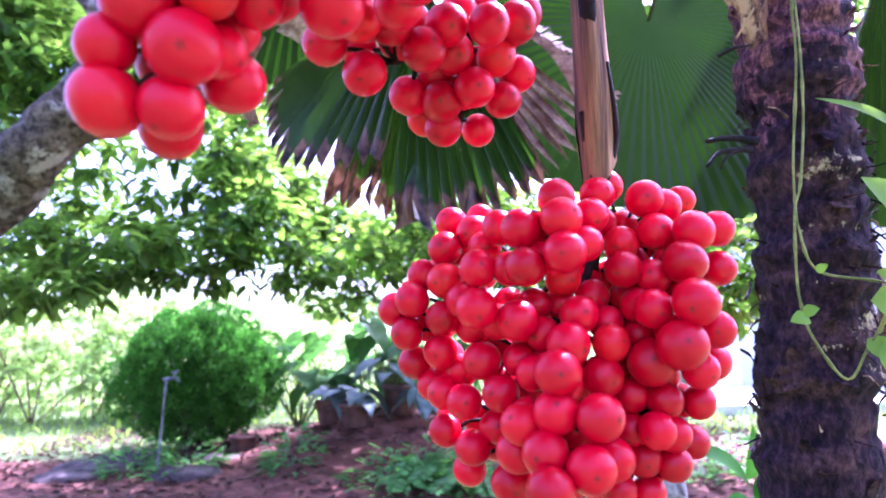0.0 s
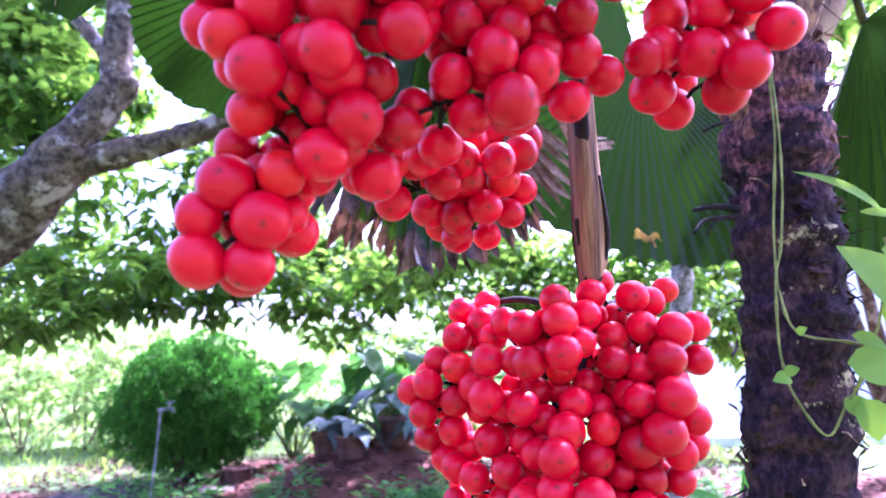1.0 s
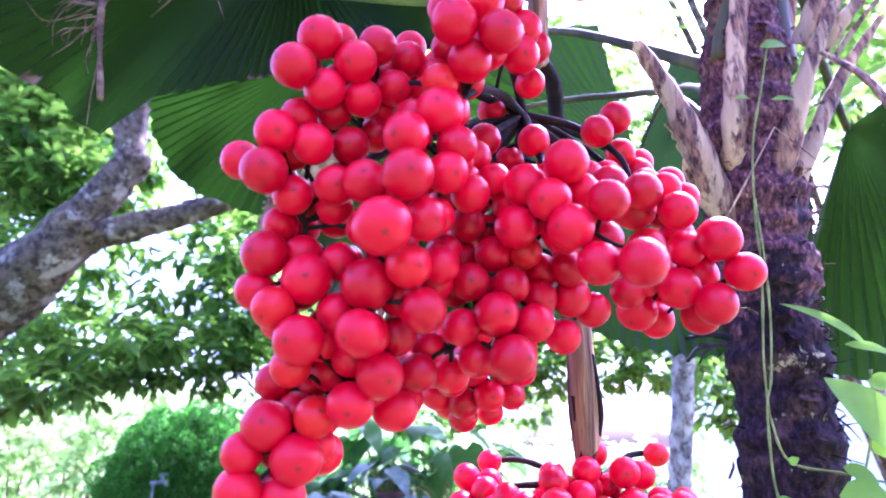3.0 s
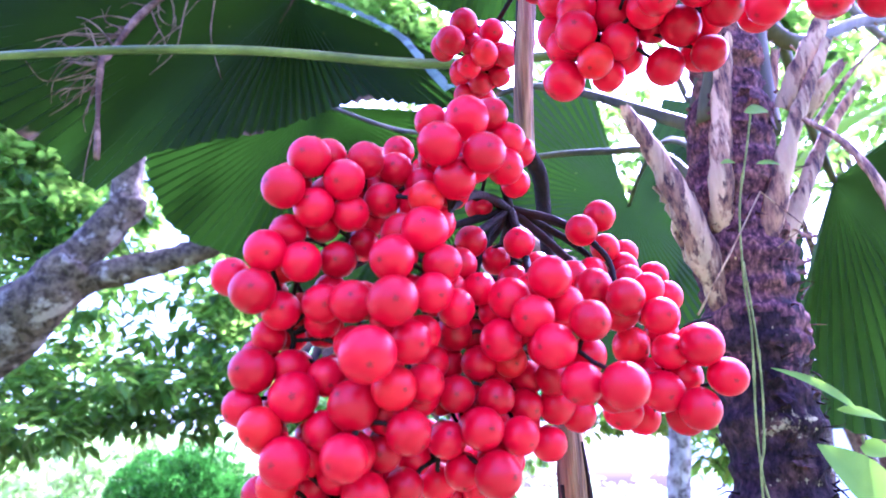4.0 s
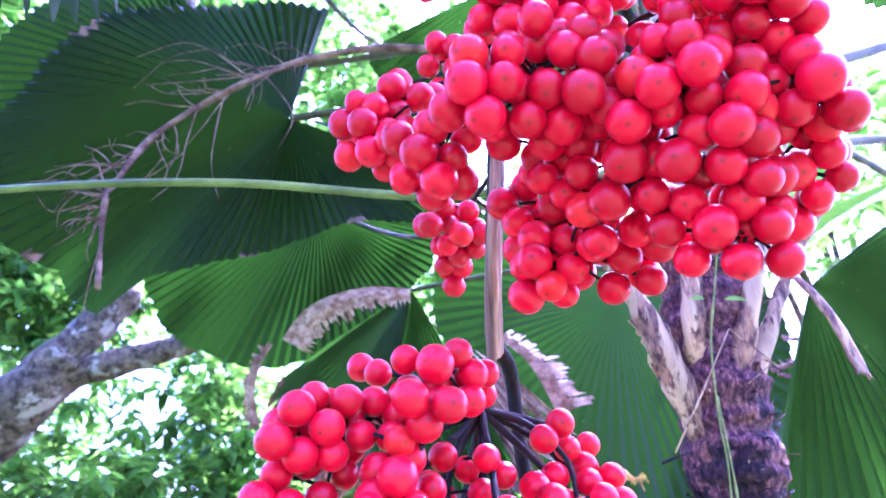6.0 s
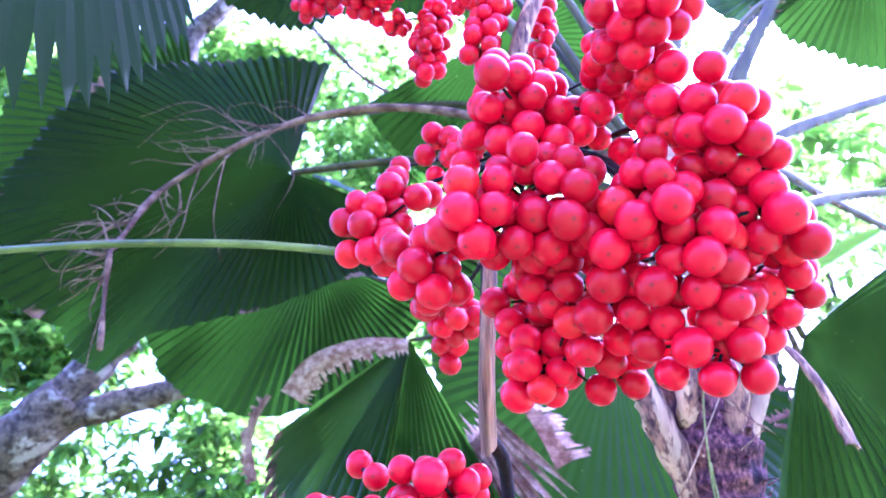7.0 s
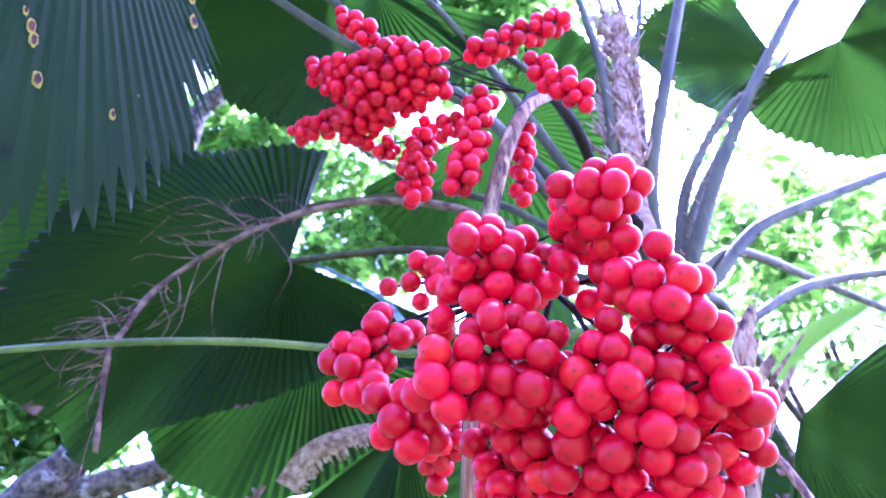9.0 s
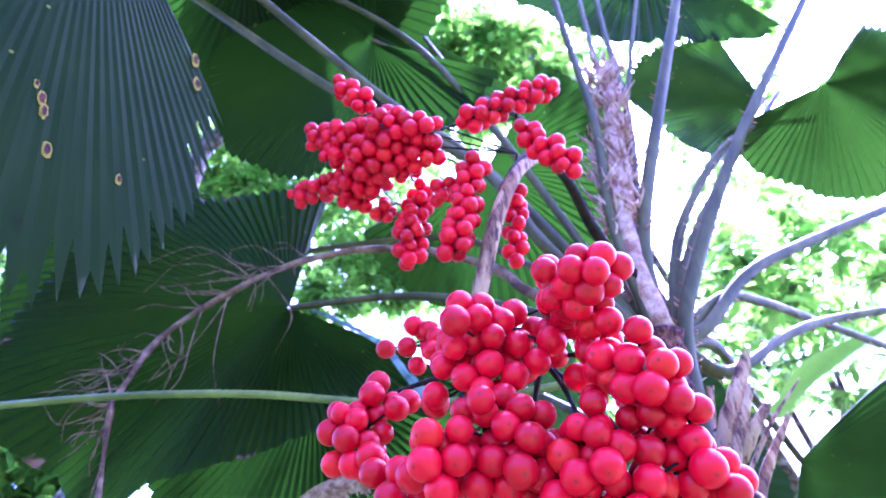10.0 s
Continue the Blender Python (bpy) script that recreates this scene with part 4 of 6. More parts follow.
        for k, out in zip(mine, outs):
            berry(branch, spots[k], wide[k], out, rnd)


LOW_BUNCHES = []
LOW_BUNCHES.append([(90, 245.8, 811.6, 10.5)])
LOW_BUNCHES.append([(19.5, 254.1, 808.6, 10.5)])
LOW_BUNCHES.append([(53.1, 211.6, 806.5, 10.9), (39, 200.3, 803.3, 10.6), (49.2, 204.2, 798.6, 10.5), (39, 194.3, 796.4, 11.7), (28.7, 200.4, 794.6, 11.8), (45.8, 198.4, 789.6, 10.5), (38.9, 190.1, 786.2, 11.6), (28.9, 195.1, 783.2, 11.3)])
LOW_BUNCHES.append([(68.2, 215.3, 805.7, 11.8), (64.9, 228.7, 799.8, 10.5), (70.1, 212.6, 795, 11.5), (85.7, 207.6, 794.6, 10.5), (78.4, 203.6, 793.2, 11.9), (64.9, 221.4, 786.9, 10.5), (74, 200.7, 784.5, 12.3), (88.3, 213.6, 783.7, 10.5), (67.3, 209.3, 781.1, 10.5), (62, 219.6, 776.2, 10.5), (72.4, 190.9, 772.5, 12.6), (64.1, 199.5, 771.3, 11.4), (80.2, 198.7, 765.5, 10.5), (63.1, 212.7, 764.6, 10.5)])
LOW_BUNCHES.append([(16.1, 226.8, 798.4, 11.3), (6.7, 226.2, 793.3, 11.3), (-0.7, 229.6, 785.1, 10.5), (16.6, 207.8, 784.5, 11.5), (6.7, 221, 782.4, 11.6), (-3.9, 223.9, 776.7, 11), (15.7, 205.4, 772.6, 11.9), (5.8, 221.5, 770.9, 11.2), (-5.9, 227.6, 766.5, 10.8), (4.8, 227.6, 760.6, 11.1)])
LOW_BUNCHES.append([(33.2, 215.1, 773.5, 11.2), (44.5, 204.3, 770.4, 11.1), (22.5, 215.5, 769.1, 10.8), (53.4, 211, 768.1, 10.5), (34.9, 211, 765.5, 10.5), (39.8, 197.5, 761.9, 12.2), (52.6, 203.7, 761.6, 10.7), (28.5, 216.1, 757.9, 10.5), (36, 191.6, 755, 12.3), (31.6, 208.2, 754.3, 10.6), (50.4, 205.1, 753.8, 12)])
LOW_BUNCHES.append([(17.4, 218.8, 757.8, 11.9), (22.3, 212.4, 748.4, 11.1), (5.4, 228.4, 747.8, 10.7), (11.8, 220.2, 745.5, 11.2), (29.6, 208.2, 742.7, 10.5), (21.5, 221.5, 738, 10.5), (5.7, 229.9, 736, 10.5), (28.1, 221.8, 732.1, 10.5), (14.1, 222.5, 731.8, 11.3), (24.7, 214.8, 723.1, 12)])
LOW_BUNCHES.append([(68.6, 192.4, 761.6, 13.6), (76.8, 203.2, 754.5, 10.5), (59.9, 209.8, 747.5, 10.5), (67.1, 207.6, 746.3, 10.5), (64.3, 203.7, 738.4, 10.5), (58.5, 211, 737.2, 10.5), (69.7, 209, 736.8, 10.5), (55.1, 211.9, 730.9, 10.5), (62.3, 212.1, 729.7, 10.5), (69.1, 212.4, 728.3, 10.5), (54.9, 213.3, 720.9, 10.5)])
LOW_BUNCHES.append([(34.9, 193.6, 744.2, 12.3), (45.5, 188.4, 743.9, 12.5), (32.3, 192.6, 735.2, 12.4), (42.4, 187.6, 731.5, 12.5), (32, 185.8, 727.3, 12.6)])
MID_BUNCHES = []
MID_BUNCHES.append([(-18.7, 159.8, 946.3, 11.9), (-9, 133.7, 936.3, 10.5)])
MID_BUNCHES.append([(19.7, 112.9, 936.4, 10.3), (30, 132.8, 935.2, 10.3), (2.1, 113.2, 934.9, 10.3), (12.1, 104.9, 930.8, 12.7), (29.9, 146.4, 930.7, 10.3), (24.3, 116.4, 930.4, 10.3), (18, 159.8, 928.2, 10.4), (23.4, 116.3, 922, 10.8)])
MID_BUNCHES.append([(74.7, 180.9, 917.6, 10.3), (62.5, 163.3, 913.2, 10.3)])
MID_BUNCHES.append([(-8.5, 119.6, 922.6, 10.3), (-26.9, 110.6, 922.4, 10.3), (-16.3, 110.1, 920.8, 10.8), (-1.3, 121.4, 918, 10.3), (-29.8, 100, 916.5, 11.4), (-2.3, 118.3, 911.4, 10.3), (-20.8, 103.2, 911, 11.1), (-12, 115.2, 910.7, 10.3), (-35.1, 96.9, 906.4, 11.2), (-19.8, 109, 904.4, 10.3), (-28.5, 103.2, 903.4, 10.9), (-23, 112.2, 892, 10.3)])
MID_BUNCHES.append([(58.5, 152.4, 920.7, 11.2), (52, 150.2, 915, 11), (71.1, 148.1, 893.7, 10.3), (59.1, 141.9, 886.3, 13.3), (69.3, 134.8, 881.3, 11.4)])
MID_BUNCHES.append([(4.6, 96.2, 917.9, 11.8), (16.3, 98, 916.1, 11.3), (8.6, 103.9, 911.7, 11.8), (0.9, 102.4, 896.2, 12), (4.8, 104.4, 888, 10.6), (-7, 95.1, 886.3, 11.2), (2.7, 102.1, 879.9, 10.3), (8.5, 113.9, 878.7, 10.3)])
MID_BUNCHES.append([(14, 141.3, 907.8, 10.4), (29.3, 140.3, 906.8, 10.3), (10, 127.6, 895.5, 10.3), (27.7, 145.7, 895.5, 11.1), (10.8, 140.5, 887.2, 10.7), (7.1, 143.9, 877.3, 10.6), (8, 129.1, 875.5, 10.4), (24.3, 124.4, 875.1, 10.3), (24.4, 139, 874.9, 10.3)])
MID_BUNCHES.append([(-39.5, 101.4, 890.8, 10.7), (-31.1, 104.5, 888.9, 10.6), (-49.8, 107.7, 886, 10.3), (-41.5, 100.5, 880.1, 11.6), (-25, 105.7, 878.1, 10.3), (-37, 111.1, 877.8, 10.3), (-27.8, 124.4, 875.8, 10.8), (-38.7, 130.4, 875.4, 10.3), (-35, 117.8, 863.8, 10.3), (-43.7, 113.1, 862.3, 11.9), (-25.2, 116.7, 861.5, 10.3), (-32.2, 111.7, 855.8, 12.7), (-46, 115.6, 854.2, 10.3), (-39.6, 110.1, 848.3, 10.8)])
MID_BUNCHES.append([(33.1, 110.1, 885.9, 11.4), (22.9, 115.7, 881.7, 11.5), (28.3, 108.5, 874.4, 11.1), (41.1, 103.1, 872.5, 10.3), (32, 106.1, 867.4, 11.6), (38.5, 106.2, 857.7, 10.9), (47.1, 100, 856.2, 11.7)])
MID_BUNCHES.append([(80.4, 135.2, 872.7, 12.9), (73.8, 143.8, 872.4, 11.1), (74.4, 172.7, 865.6, 11.5), (88.1, 138.8, 863.9, 11.6), (70.9, 144.8, 860.5, 12.6), (55.4, 144.2, 859.3, 10.3), (71, 169.2, 855.6, 12.3), (79.5, 141.1, 855.1, 12.6)])
MID_BUNCHES.append([(-17.4, 101.5, 877.4, 10.8), (-6.2, 90.8, 874.6, 11.9), (-2.6, 98.8, 866.7, 10.3), (-11.6, 90.9, 862.4, 13.1), (0.3, 111.4, 858.9, 10.3), (-6.6, 103.4, 856.7, 11), (-16.6, 107.5, 853.3, 13.1), (-25.1, 114.9, 847.9, 10.3), (-3.2, 106.8, 846.7, 11.3), (-17.7, 103.1, 840.9, 11.4)])
MID_BUNCHES.append([(14.9, 128.6, 866.6, 10.3), (29.1, 135.8, 863.7, 10.3), (8.4, 123.1, 857.6, 10.3), (19.1, 124.4, 856.8, 10.4), (37.2, 136, 855.9, 11.1), (27.6, 133, 855.2, 10.3), (14.9, 119.1, 848.3, 11.4), (25, 124.4, 846.8, 10.3), (5.9, 125.3, 846, 10.3), (34.8, 139.8, 845.7, 10.5), (10, 129.4, 838.2, 10.3), (18.6, 119.5, 837.1, 12.3), (2.9, 142, 835.7, 11.4), (-5.5, 126.3, 834.4, 10.3)])
MID_BUNCHES.append([(25.2, 201.8, 833.3, 10.5), (16.4, 191, 832.8, 11.2), (7.2, 195.5, 830.4, 11.8), (17.9, 213, 828, 10.5), (7.3, 203.6, 825.9, 10.9)])
MID_BUNCHES.append([(-29.2, 119.4, 841.1, 10.3), (-32.5, 108.1, 840.2, 12.1), (-22.9, 120.6, 838, 10.3), (-36.5, 118.5, 835.3, 10.6), (-29, 129.7, 834.9, 10.3), (-44.4, 132.9, 832.8, 10.3), (-14.1, 115.7, 832.6, 12), (-21.6, 119.2, 826, 11.6), (-11.8, 133.6, 825.5, 12), (-37.9, 129.6, 824.7, 10.3), (-30.9, 123.1, 823.3, 10.7), (-44, 124.1, 819.7, 12.4), (-32.7, 131.5, 816.1, 10.3), (-47.7, 125.2, 813.9, 10.7), (-34.9, 125.9, 813.2, 12.9), (-49.3, 126.5, 808.3, 12.9), (-38.5, 128.1, 805.1, 11.5)])
MID_BUNCHES.append([(10.4, 188, 841.5, 11.8), (23, 192, 842.7, 11.4), (27.6, 188, 849.2, 11.8), (9, 178, 844.5, 11.6), (29.7, 205, 842.4, 11.2), (19, 200, 860.3, 11.4), (-21.9, 175, 838.8, 11.8), (-15.5, 190, 845, 11), (-5.5, 170, 841.4, 11.6), (-11, 165, 839.7, 11.6)])
MID_BUNCHES.append([(68.8, 160, 900.3, 10.8), (78.9, 165, 902.9, 10.8), (46.7, 148, 897.6, 11.2), (52.5, 142, 892.3, 11.4), (59.4, 136, 886.6, 11.8), (79.1, 155, 892.6, 11)])
TOP_BUNCHES = []
TOP_BUNCHES.append([(-7.7, 224.2, 1151.9, 14.6)])
TOP_BUNCHES.append([(25.4, 178.5, 1138.4, 14.2), (9.9, 186.7, 1131.6, 13.7), (25.1, 181.3, 1124.9, 12.7), (35, 160.3, 1115.3, 12.6)])
TOP_BUNCHES.append([(-38.8, 219.9, 1103, 14.6)])
TOP_BUNCHES.append([(86.2, 63.6, 1092.4, 11.3), (91.8, 78.8, 1083.7, 13.4), (92, 67.2, 1080.1, 12.8), (88, 35.3, 1078.2, 12.1), (87.4, 41.9, 1077.1, 12.4), (103.5, 41.6, 1074.8, 11.3), (96.3, 31.4, 1074.6, 11.9), (96.4, 39.8, 1072.9, 13), (92, 50.9, 1072.1, 13.6), (105.8, 78.6, 1057, 14.5), (104.3, 60.9, 1054.3, 11.9)])
TOP_BUNCHES.append([(87.4, 89, 1097.4, 12.6), (71.6, 97.2, 1080.2, 14.6), (50.1, 71, 1080.2, 12.9), (37.7, 86.3, 1077.8, 13.5), (91.1, 107.9, 1077.4, 11.9), (46.7, 84, 1075.4, 13.8), (38.9, 63, 1074, 14.6), (53.9, 79, 1060.2, 13.7), (28.2, 108.7, 1055.7, 14.6), (42.4, 81.8, 1055.5, 13.2), (65.2, 81.9, 1055, 13.7)])
TOP_BUNCHES.append([(-7.2, 144.1, 1078.7, 14.6), (-4.5, 149.8, 1068.7, 12.6), (-14.4, 136.4, 1060.1, 12.5), (-18, 135.4, 1051.6, 14.6), (-8.5, 140.1, 1050.1, 13), (-26.5, 148.7, 1042.4, 14.2), (-15.3, 139.1, 1038.2, 14.3)])
TOP_BUNCHES.append([(31.2, 223.2, 1055.8, 12.8), (27.5, 229.9, 1044.1, 13.5), (37.4, 226, 1042.2, 13.3), (9.4, 210.8, 1040.3, 14.6), (18.9, 224.4, 1034.8, 12.5), (27.6, 253.2, 1034.5, 14), (17.1, 246.5, 1032.9, 12.4)])
TOP_BUNCHES.append([(106.4, 44.9, 1040.9, 12.8), (115.9, 38.6, 1034.8, 12.3), (103.8, 48.8, 1031.7, 12.7), (111.7, 73, 1030.4, 12.6), (111, 40, 1027.7, 14), (120.7, 43.7, 1023.4, 12.2), (112.1, 51.6, 1021.7, 11.3), (121.2, 65.4, 1017.2, 11.9), (126.8, 54.9, 1010.9, 12.8), (120.1, 63.2, 1008.6, 11.6), (127.8, 51.8, 999.8, 14.5), (124.6, 62.8, 997, 12.4), (106.5, 55, 997, 12.7), (137.8, 59.3, 993.5, 13.2)])
TOP_BUNCHES.append([(49.6, 71.8, 1033.6, 12.2), (57.1, 64.9, 1024.5, 12.5), (38, 65.4, 1024.1, 12.1), (65.7, 61.3, 1018, 12.9), (50.6, 70.3, 1012.6, 13.2), (36.2, 65.1, 1011.9, 12.9), (24.4, 65, 1009.8, 14.4), (54.2, 93.9, 1008.5, 14.3), (60.8, 64, 1006, 14.2), (29.1, 69.9, 1003.5, 13.7)])
TOP_BUNCHES.append([(11.9, 99.1, 1020.1, 14), (19.6, 104.7, 1010.1, 12.2), (7.4, 99.1, 1008.7, 14.6), (1.5, 114.5, 1007.9, 13.4), (14.5, 104.1, 999.9, 14.5)])
TOP_BUNCHES.append([(84.6, 67.5, 1022, 12.1), (89, 49.6, 1013.7, 11.3), (70.1, 85.4, 1009.4, 12.6), (65.8, 93.3, 1006.6, 12.9), (81.8, 77.4, 1002.1, 14.1), (90, 46.6, 1000.5, 13.4), (80.5, 55, 999.8, 13.9), (95.5, 59.8, 998.1, 11.3), (64.8, 94.5, 996.4, 12.3), (93.9, 65.5, 990.6, 12), (74.8, 77.8, 988.9, 14.6), (100.8, 57.9, 987.3, 13.3), (89, 69.2, 984.2, 13.8), (71.8, 91.8, 982.4, 14.6)])
TOP_BUNCHES.append([(54.6, 129.2, 1018.1, 14.6), (64, 143.1, 1006.5, 12.7), (52.8, 145.8, 1005.2, 13.8), (64.8, 129.3, 986.8, 14.6), (51.9, 129.5, 986.7, 14.1), (65.6, 101.3, 984.4, 12.7), (87.1, 110.2, 979.5, 13), (51, 127.4, 978.6, 14.6), (92.9, 113.1, 977, 13.1), (84.2, 123.3, 976.3, 13.5), (64.4, 128.3, 973.8, 12.8), (57.2, 129.7, 968.6, 12.2), (93.7, 126.4, 967.8, 12.1)])
TOP_BUNCHES.append([(140.9, 77.3, 990.4, 11.3), (110.9, 63.3, 986.9, 12.9), (131.5, 82.8, 986.7, 13.1), (143.2, 95, 983.2, 12.4), (102.5, 69.5, 981, 13), (94.6, 83.5, 976.1, 12.5), (110.5, 80.2, 974.3, 13.8), (117.8, 80.6, 966.1, 12.4), (100.3, 81, 965.7, 13.9), (108.5, 86.4, 956.2, 12)])

bunched_cluster((0.0566, 0.2250, 0.7994), LOW_BUNCHES, (0.1, 1, 0), "low drooping cluster of round glossy red berries", 31)
bunched_cluster((0.0299, 0.1650, 0.9293), MID_BUNCHES, (0, 1, 0.08), "middle cluster of round glossy red berries on several side branches", 32, 3, 0.55)
bunched_cluster((0.0875, 0.1300, 1.0885), TOP_BUNCHES, (0.2, 0.85, 0.55), "large upper cluster of round glossy red berries", 33, 2, 0.95, [(0.4, 1, 0.2), (0.1, 0.7, 0.75)])
HIGH_ARMS = []
HIGH_ARMS += [((-0.0454, 0.16, 1.3756), (-0.0187, 0.15, 1.3352), 0.5), ((0.0349, 0.14, 1.2867), (-0.0124, 0.142, 1.3015), 0.75), ((-0.0235, 0.16, 1.3095), (-0.0723, 0.19, 1.3425), 0.62), ((0.0345, 0.15, 1.2821), (-0.0236, 0.17, 1.2815), 0.75), ((-0.0258, 0.185, 1.2903), (-0.0873, 0.215, 1.2967), 0.55), ((0.0239, 0.2, 1.2891), (0.007, 0.205, 1.2149), 0.55), ((-0.0044, 0.205, 1.2764), (-0.0133, 0.205, 1.2585), 0.5), ((0.0641, 0.16, 1.2723), (0.0444, 0.16, 1.1863), 0.65), ((0.0995, 0.205, 1.2829), (0.0911, 0.205, 1.2075), 0.38), ((0.0577, 0.15, 1.3097), (0.1319, 0.14, 1.3378), 0.58)]
HIGH_ARMS += [((0.0997, 0.145, 1.2915), (0.1297, 0.132, 1.2368), 0.5), ((0.0043, 0.15, 1.3233), (-0.0535, 0.18, 1.3064), 0.6), ((0.0165, 0.165, 1.2834), (-0.045, 0.195, 1.2821), 0.6), ((0.0044, 0.15, 1.2871), (-0.0316, 0.16, 1.2905), 0.7), ((-0.0268, 0.195, 1.2873), (-0.0269, 0.2, 1.2732), 0.5), ((0.0142, 0.2, 1.2586), (0.0136, 0.205, 1.2282), 0.5), ((0.042, 0.17, 1.2653), (0.0369, 0.18, 1.2513), 0.45)]
fruit_cluster((0.1051, 0.2000, 1.3232), HIGH_ARMS, "high cluster of small-looking red berries on thin dark branches", 34)


# ---- vine on the trunk ----
def blade(bm, a, b, width, facing, cup=0.15, rows=8):
    """A simple pointed leaf from a to b."""
    a, b = Vector(a), Vector(b)
    way = (b - a)
    ln = way.length
    way.normalize()
    side = way.cross(Vector(facing)).normalized()
    up = side.cross(way)
    prev = None
    for i in range(rows + 1):
        f = i / rows
        w = width * (math.sin(math.pi * f ** 0.75) ** 0.8 if 0 < f < 1 else 0.02)
        c = a + way * ln * f + up * (0.10 * ln * math.sin(math.pi * f))
        row = [bm.verts.new(c + side * w + up * w * cup), bm.verts.new(c), bm.verts.new(c - side * w + up * w * cup)]
        if prev:
            for k in (0, 1):
                bm.faces.new((prev[k], prev[k + 1], row[k + 1], row[k]))
        prev = row


vine = base("climbing_vine", (0.245, 0.415, 0.60), "thin green vine with bright green leaves climbing the palm trunk", "vine")
for pts, r in (([(0.2569, 0.4000, 1.1218), (0.2480, 0.4050, 1.0823), (0.2358, 0.4080, 1.0339), (0.2311, 0.4120, 0.9750), (0.2301, 0.4120, 0.9372), (0.2232, 0.4140, 0.8752), (0.2215, 0.4140, 0.8468), (0.2220, 0.4140, 0.8288), (0.2291, 0.4120, 0.8031), (0.2598, 0.4100, 0.7960), (0.2893, 0.4000, 0.7891)], 0.0008),
               ([(0.2330, 0.4120, 0.9910), (0.2326, 0.4110, 0.9437), (0.2312, 0.4130, 0.8984), (0.2252, 0.4130, 0.8572), (0.2194, 0.4120, 0.8386), (0.2178, 0.4140, 0.7991), (0.2189, 0.4140, 0.7810), (0.2241, 0.4140, 0.7617), (0.2415, 0.4140, 0.7374), (0.2515, 0.4050, 0.7578), (0.2712, 0.4000, 0.7868)], 0.0008),
               ([(0.2865, 0.4000, 0.8621), (0.2842, 0.4000, 0.8395), (0.2731, 0.4000, 0.8033), (0.2544, 0.4000, 0.7653)], 0.0009)):
    bm = bmesh.new()
    ln = smooth_line(pts, 6)
    tube(bm, ln, [r * (1.5 if i % 9 == 0 else 1) for i in range(len(ln))], 7)
    part("vine_stem", bm, M_VINE, vine)
VINE_LEAVES = [((0.2845, 0.3950, 0.8786), (0.2352, 0.4050, 0.9093), 0.0042), ((0.2904, 0.3900, 0.8102), (0.2546, 0.4000, 0.8570), 0.017), ((0.2725, 0.4000, 0.8796), (0.3053, 0.4000, 0.8715), 0.004)]
VINE_LEAVES += [((0.2485, 0.3950, 0.7827), (0.2830, 0.3900, 0.7727), 0.014), ((0.2832, 0.4000, 0.8545), (0.2981, 0.3900, 0.8496), 0.008), ((0.2568, 0.4000, 0.7998), (0.2785, 0.4000, 0.7892), 0.006), ((0.2785, 0.4000, 0.8086), (0.2948, 0.4000, 0.8174), 0.009)]
VINE_LEAVES += [((0.2204, 0.4100, 0.7742), (0.2066, 0.4050, 0.7719), 0.005), ((0.2171, 0.4100, 0.7767), (0.2245, 0.4050, 0.7795), 0.004), ((0.2278, 0.4100, 0.8017), (0.2322, 0.4050, 0.8053), 0.003)]
VINE_LEAVES += [((0.2496, 0.4000, 1.1154), (0.2669, 0.3950, 1.1121), 0.007), ((0.2525, 0.4020, 1.0695), (0.2691, 0.3980, 1.0663), 0.003), ((0.2355, 0.4020, 1.0708), (0.2220, 0.3980, 1.0680), 0.003)]
VINE_LEAVES += [((0.2577, 0.4000, 0.7609), (0.2648, 0.4000, 0.7352), 0.012), ((0.2502, 0.4050, 0.7611), (0.2600, 0.4000, 0.7480), 0.008)]
for a, b, w in VINE_LEAVES:
    bm = bmesh.new()
    blade(bm, a, b, w, (0, -1, 0.5))
    part("leaf", bm, M_VINELEAF, vine)

bm = bmesh.new()
tube(bm, [Vector(q) for q in ((0.1858, 0.3950, 0.9456), (0.2142, 0.3900, 0.9907), (0.2435, 0.3880, 1.0387), (0.2739, 0.3920, 1.0120), (0.2540, 0.3980, 0.9972))], (0.0008, 0.0006), 6, 0.2)
part("dry_runner", bm, M_SHEATH, palm, "thin dry bent stem caught on the trunk")
for pts, r in (([(0.2072, 0.4250, 0.8889), (0.1870, 0.4200, 0.8897), (0.1704, 0.4150, 0.8866)], 0.0028), ([(0.2030, 0.4250, 0.8834), (0.1808, 0.4200, 0.8805), (0.1698, 0.4150, 0.8701)], 0.0022), ([(0.2032, 0.4250, 0.8853), (0.1860, 0.4200, 0.8785), (0.1799, 0.4200, 0.8694)], 0.0014),
               ([(0.1800, 0.4100, 0.9408), (0.1888, 0.4050, 0.9438), (0.2020, 0.4100, 0.9478)], 0.0014)):
    bm = bmesh.new()
    tube(bm, smooth_line(pts, 4), (r, r * 0.5), 6, 0.4)
    part("broken_stub", bm, M_STALK, palm, "black broken stub")


# ---- ground ----
def ground_height(x, y):
    h = 0.34 * math.exp(-((x + 0.55) / 0.75) ** 2 - ((y - 4.6) / 0.8) ** 2)
    h += 0.03 * noise.noise(Vector((x * 0.9, y * 0.9, 3))) + 0.015 * noise.noise(Vector((x * 3.1, y * 3.1, 7)))
    far = max(0.0, y - 9.0)
    return h + 0.10 * far * min(1.0, far / 4) * max(0.0, min(1.0, (3.0 - x) / 2))


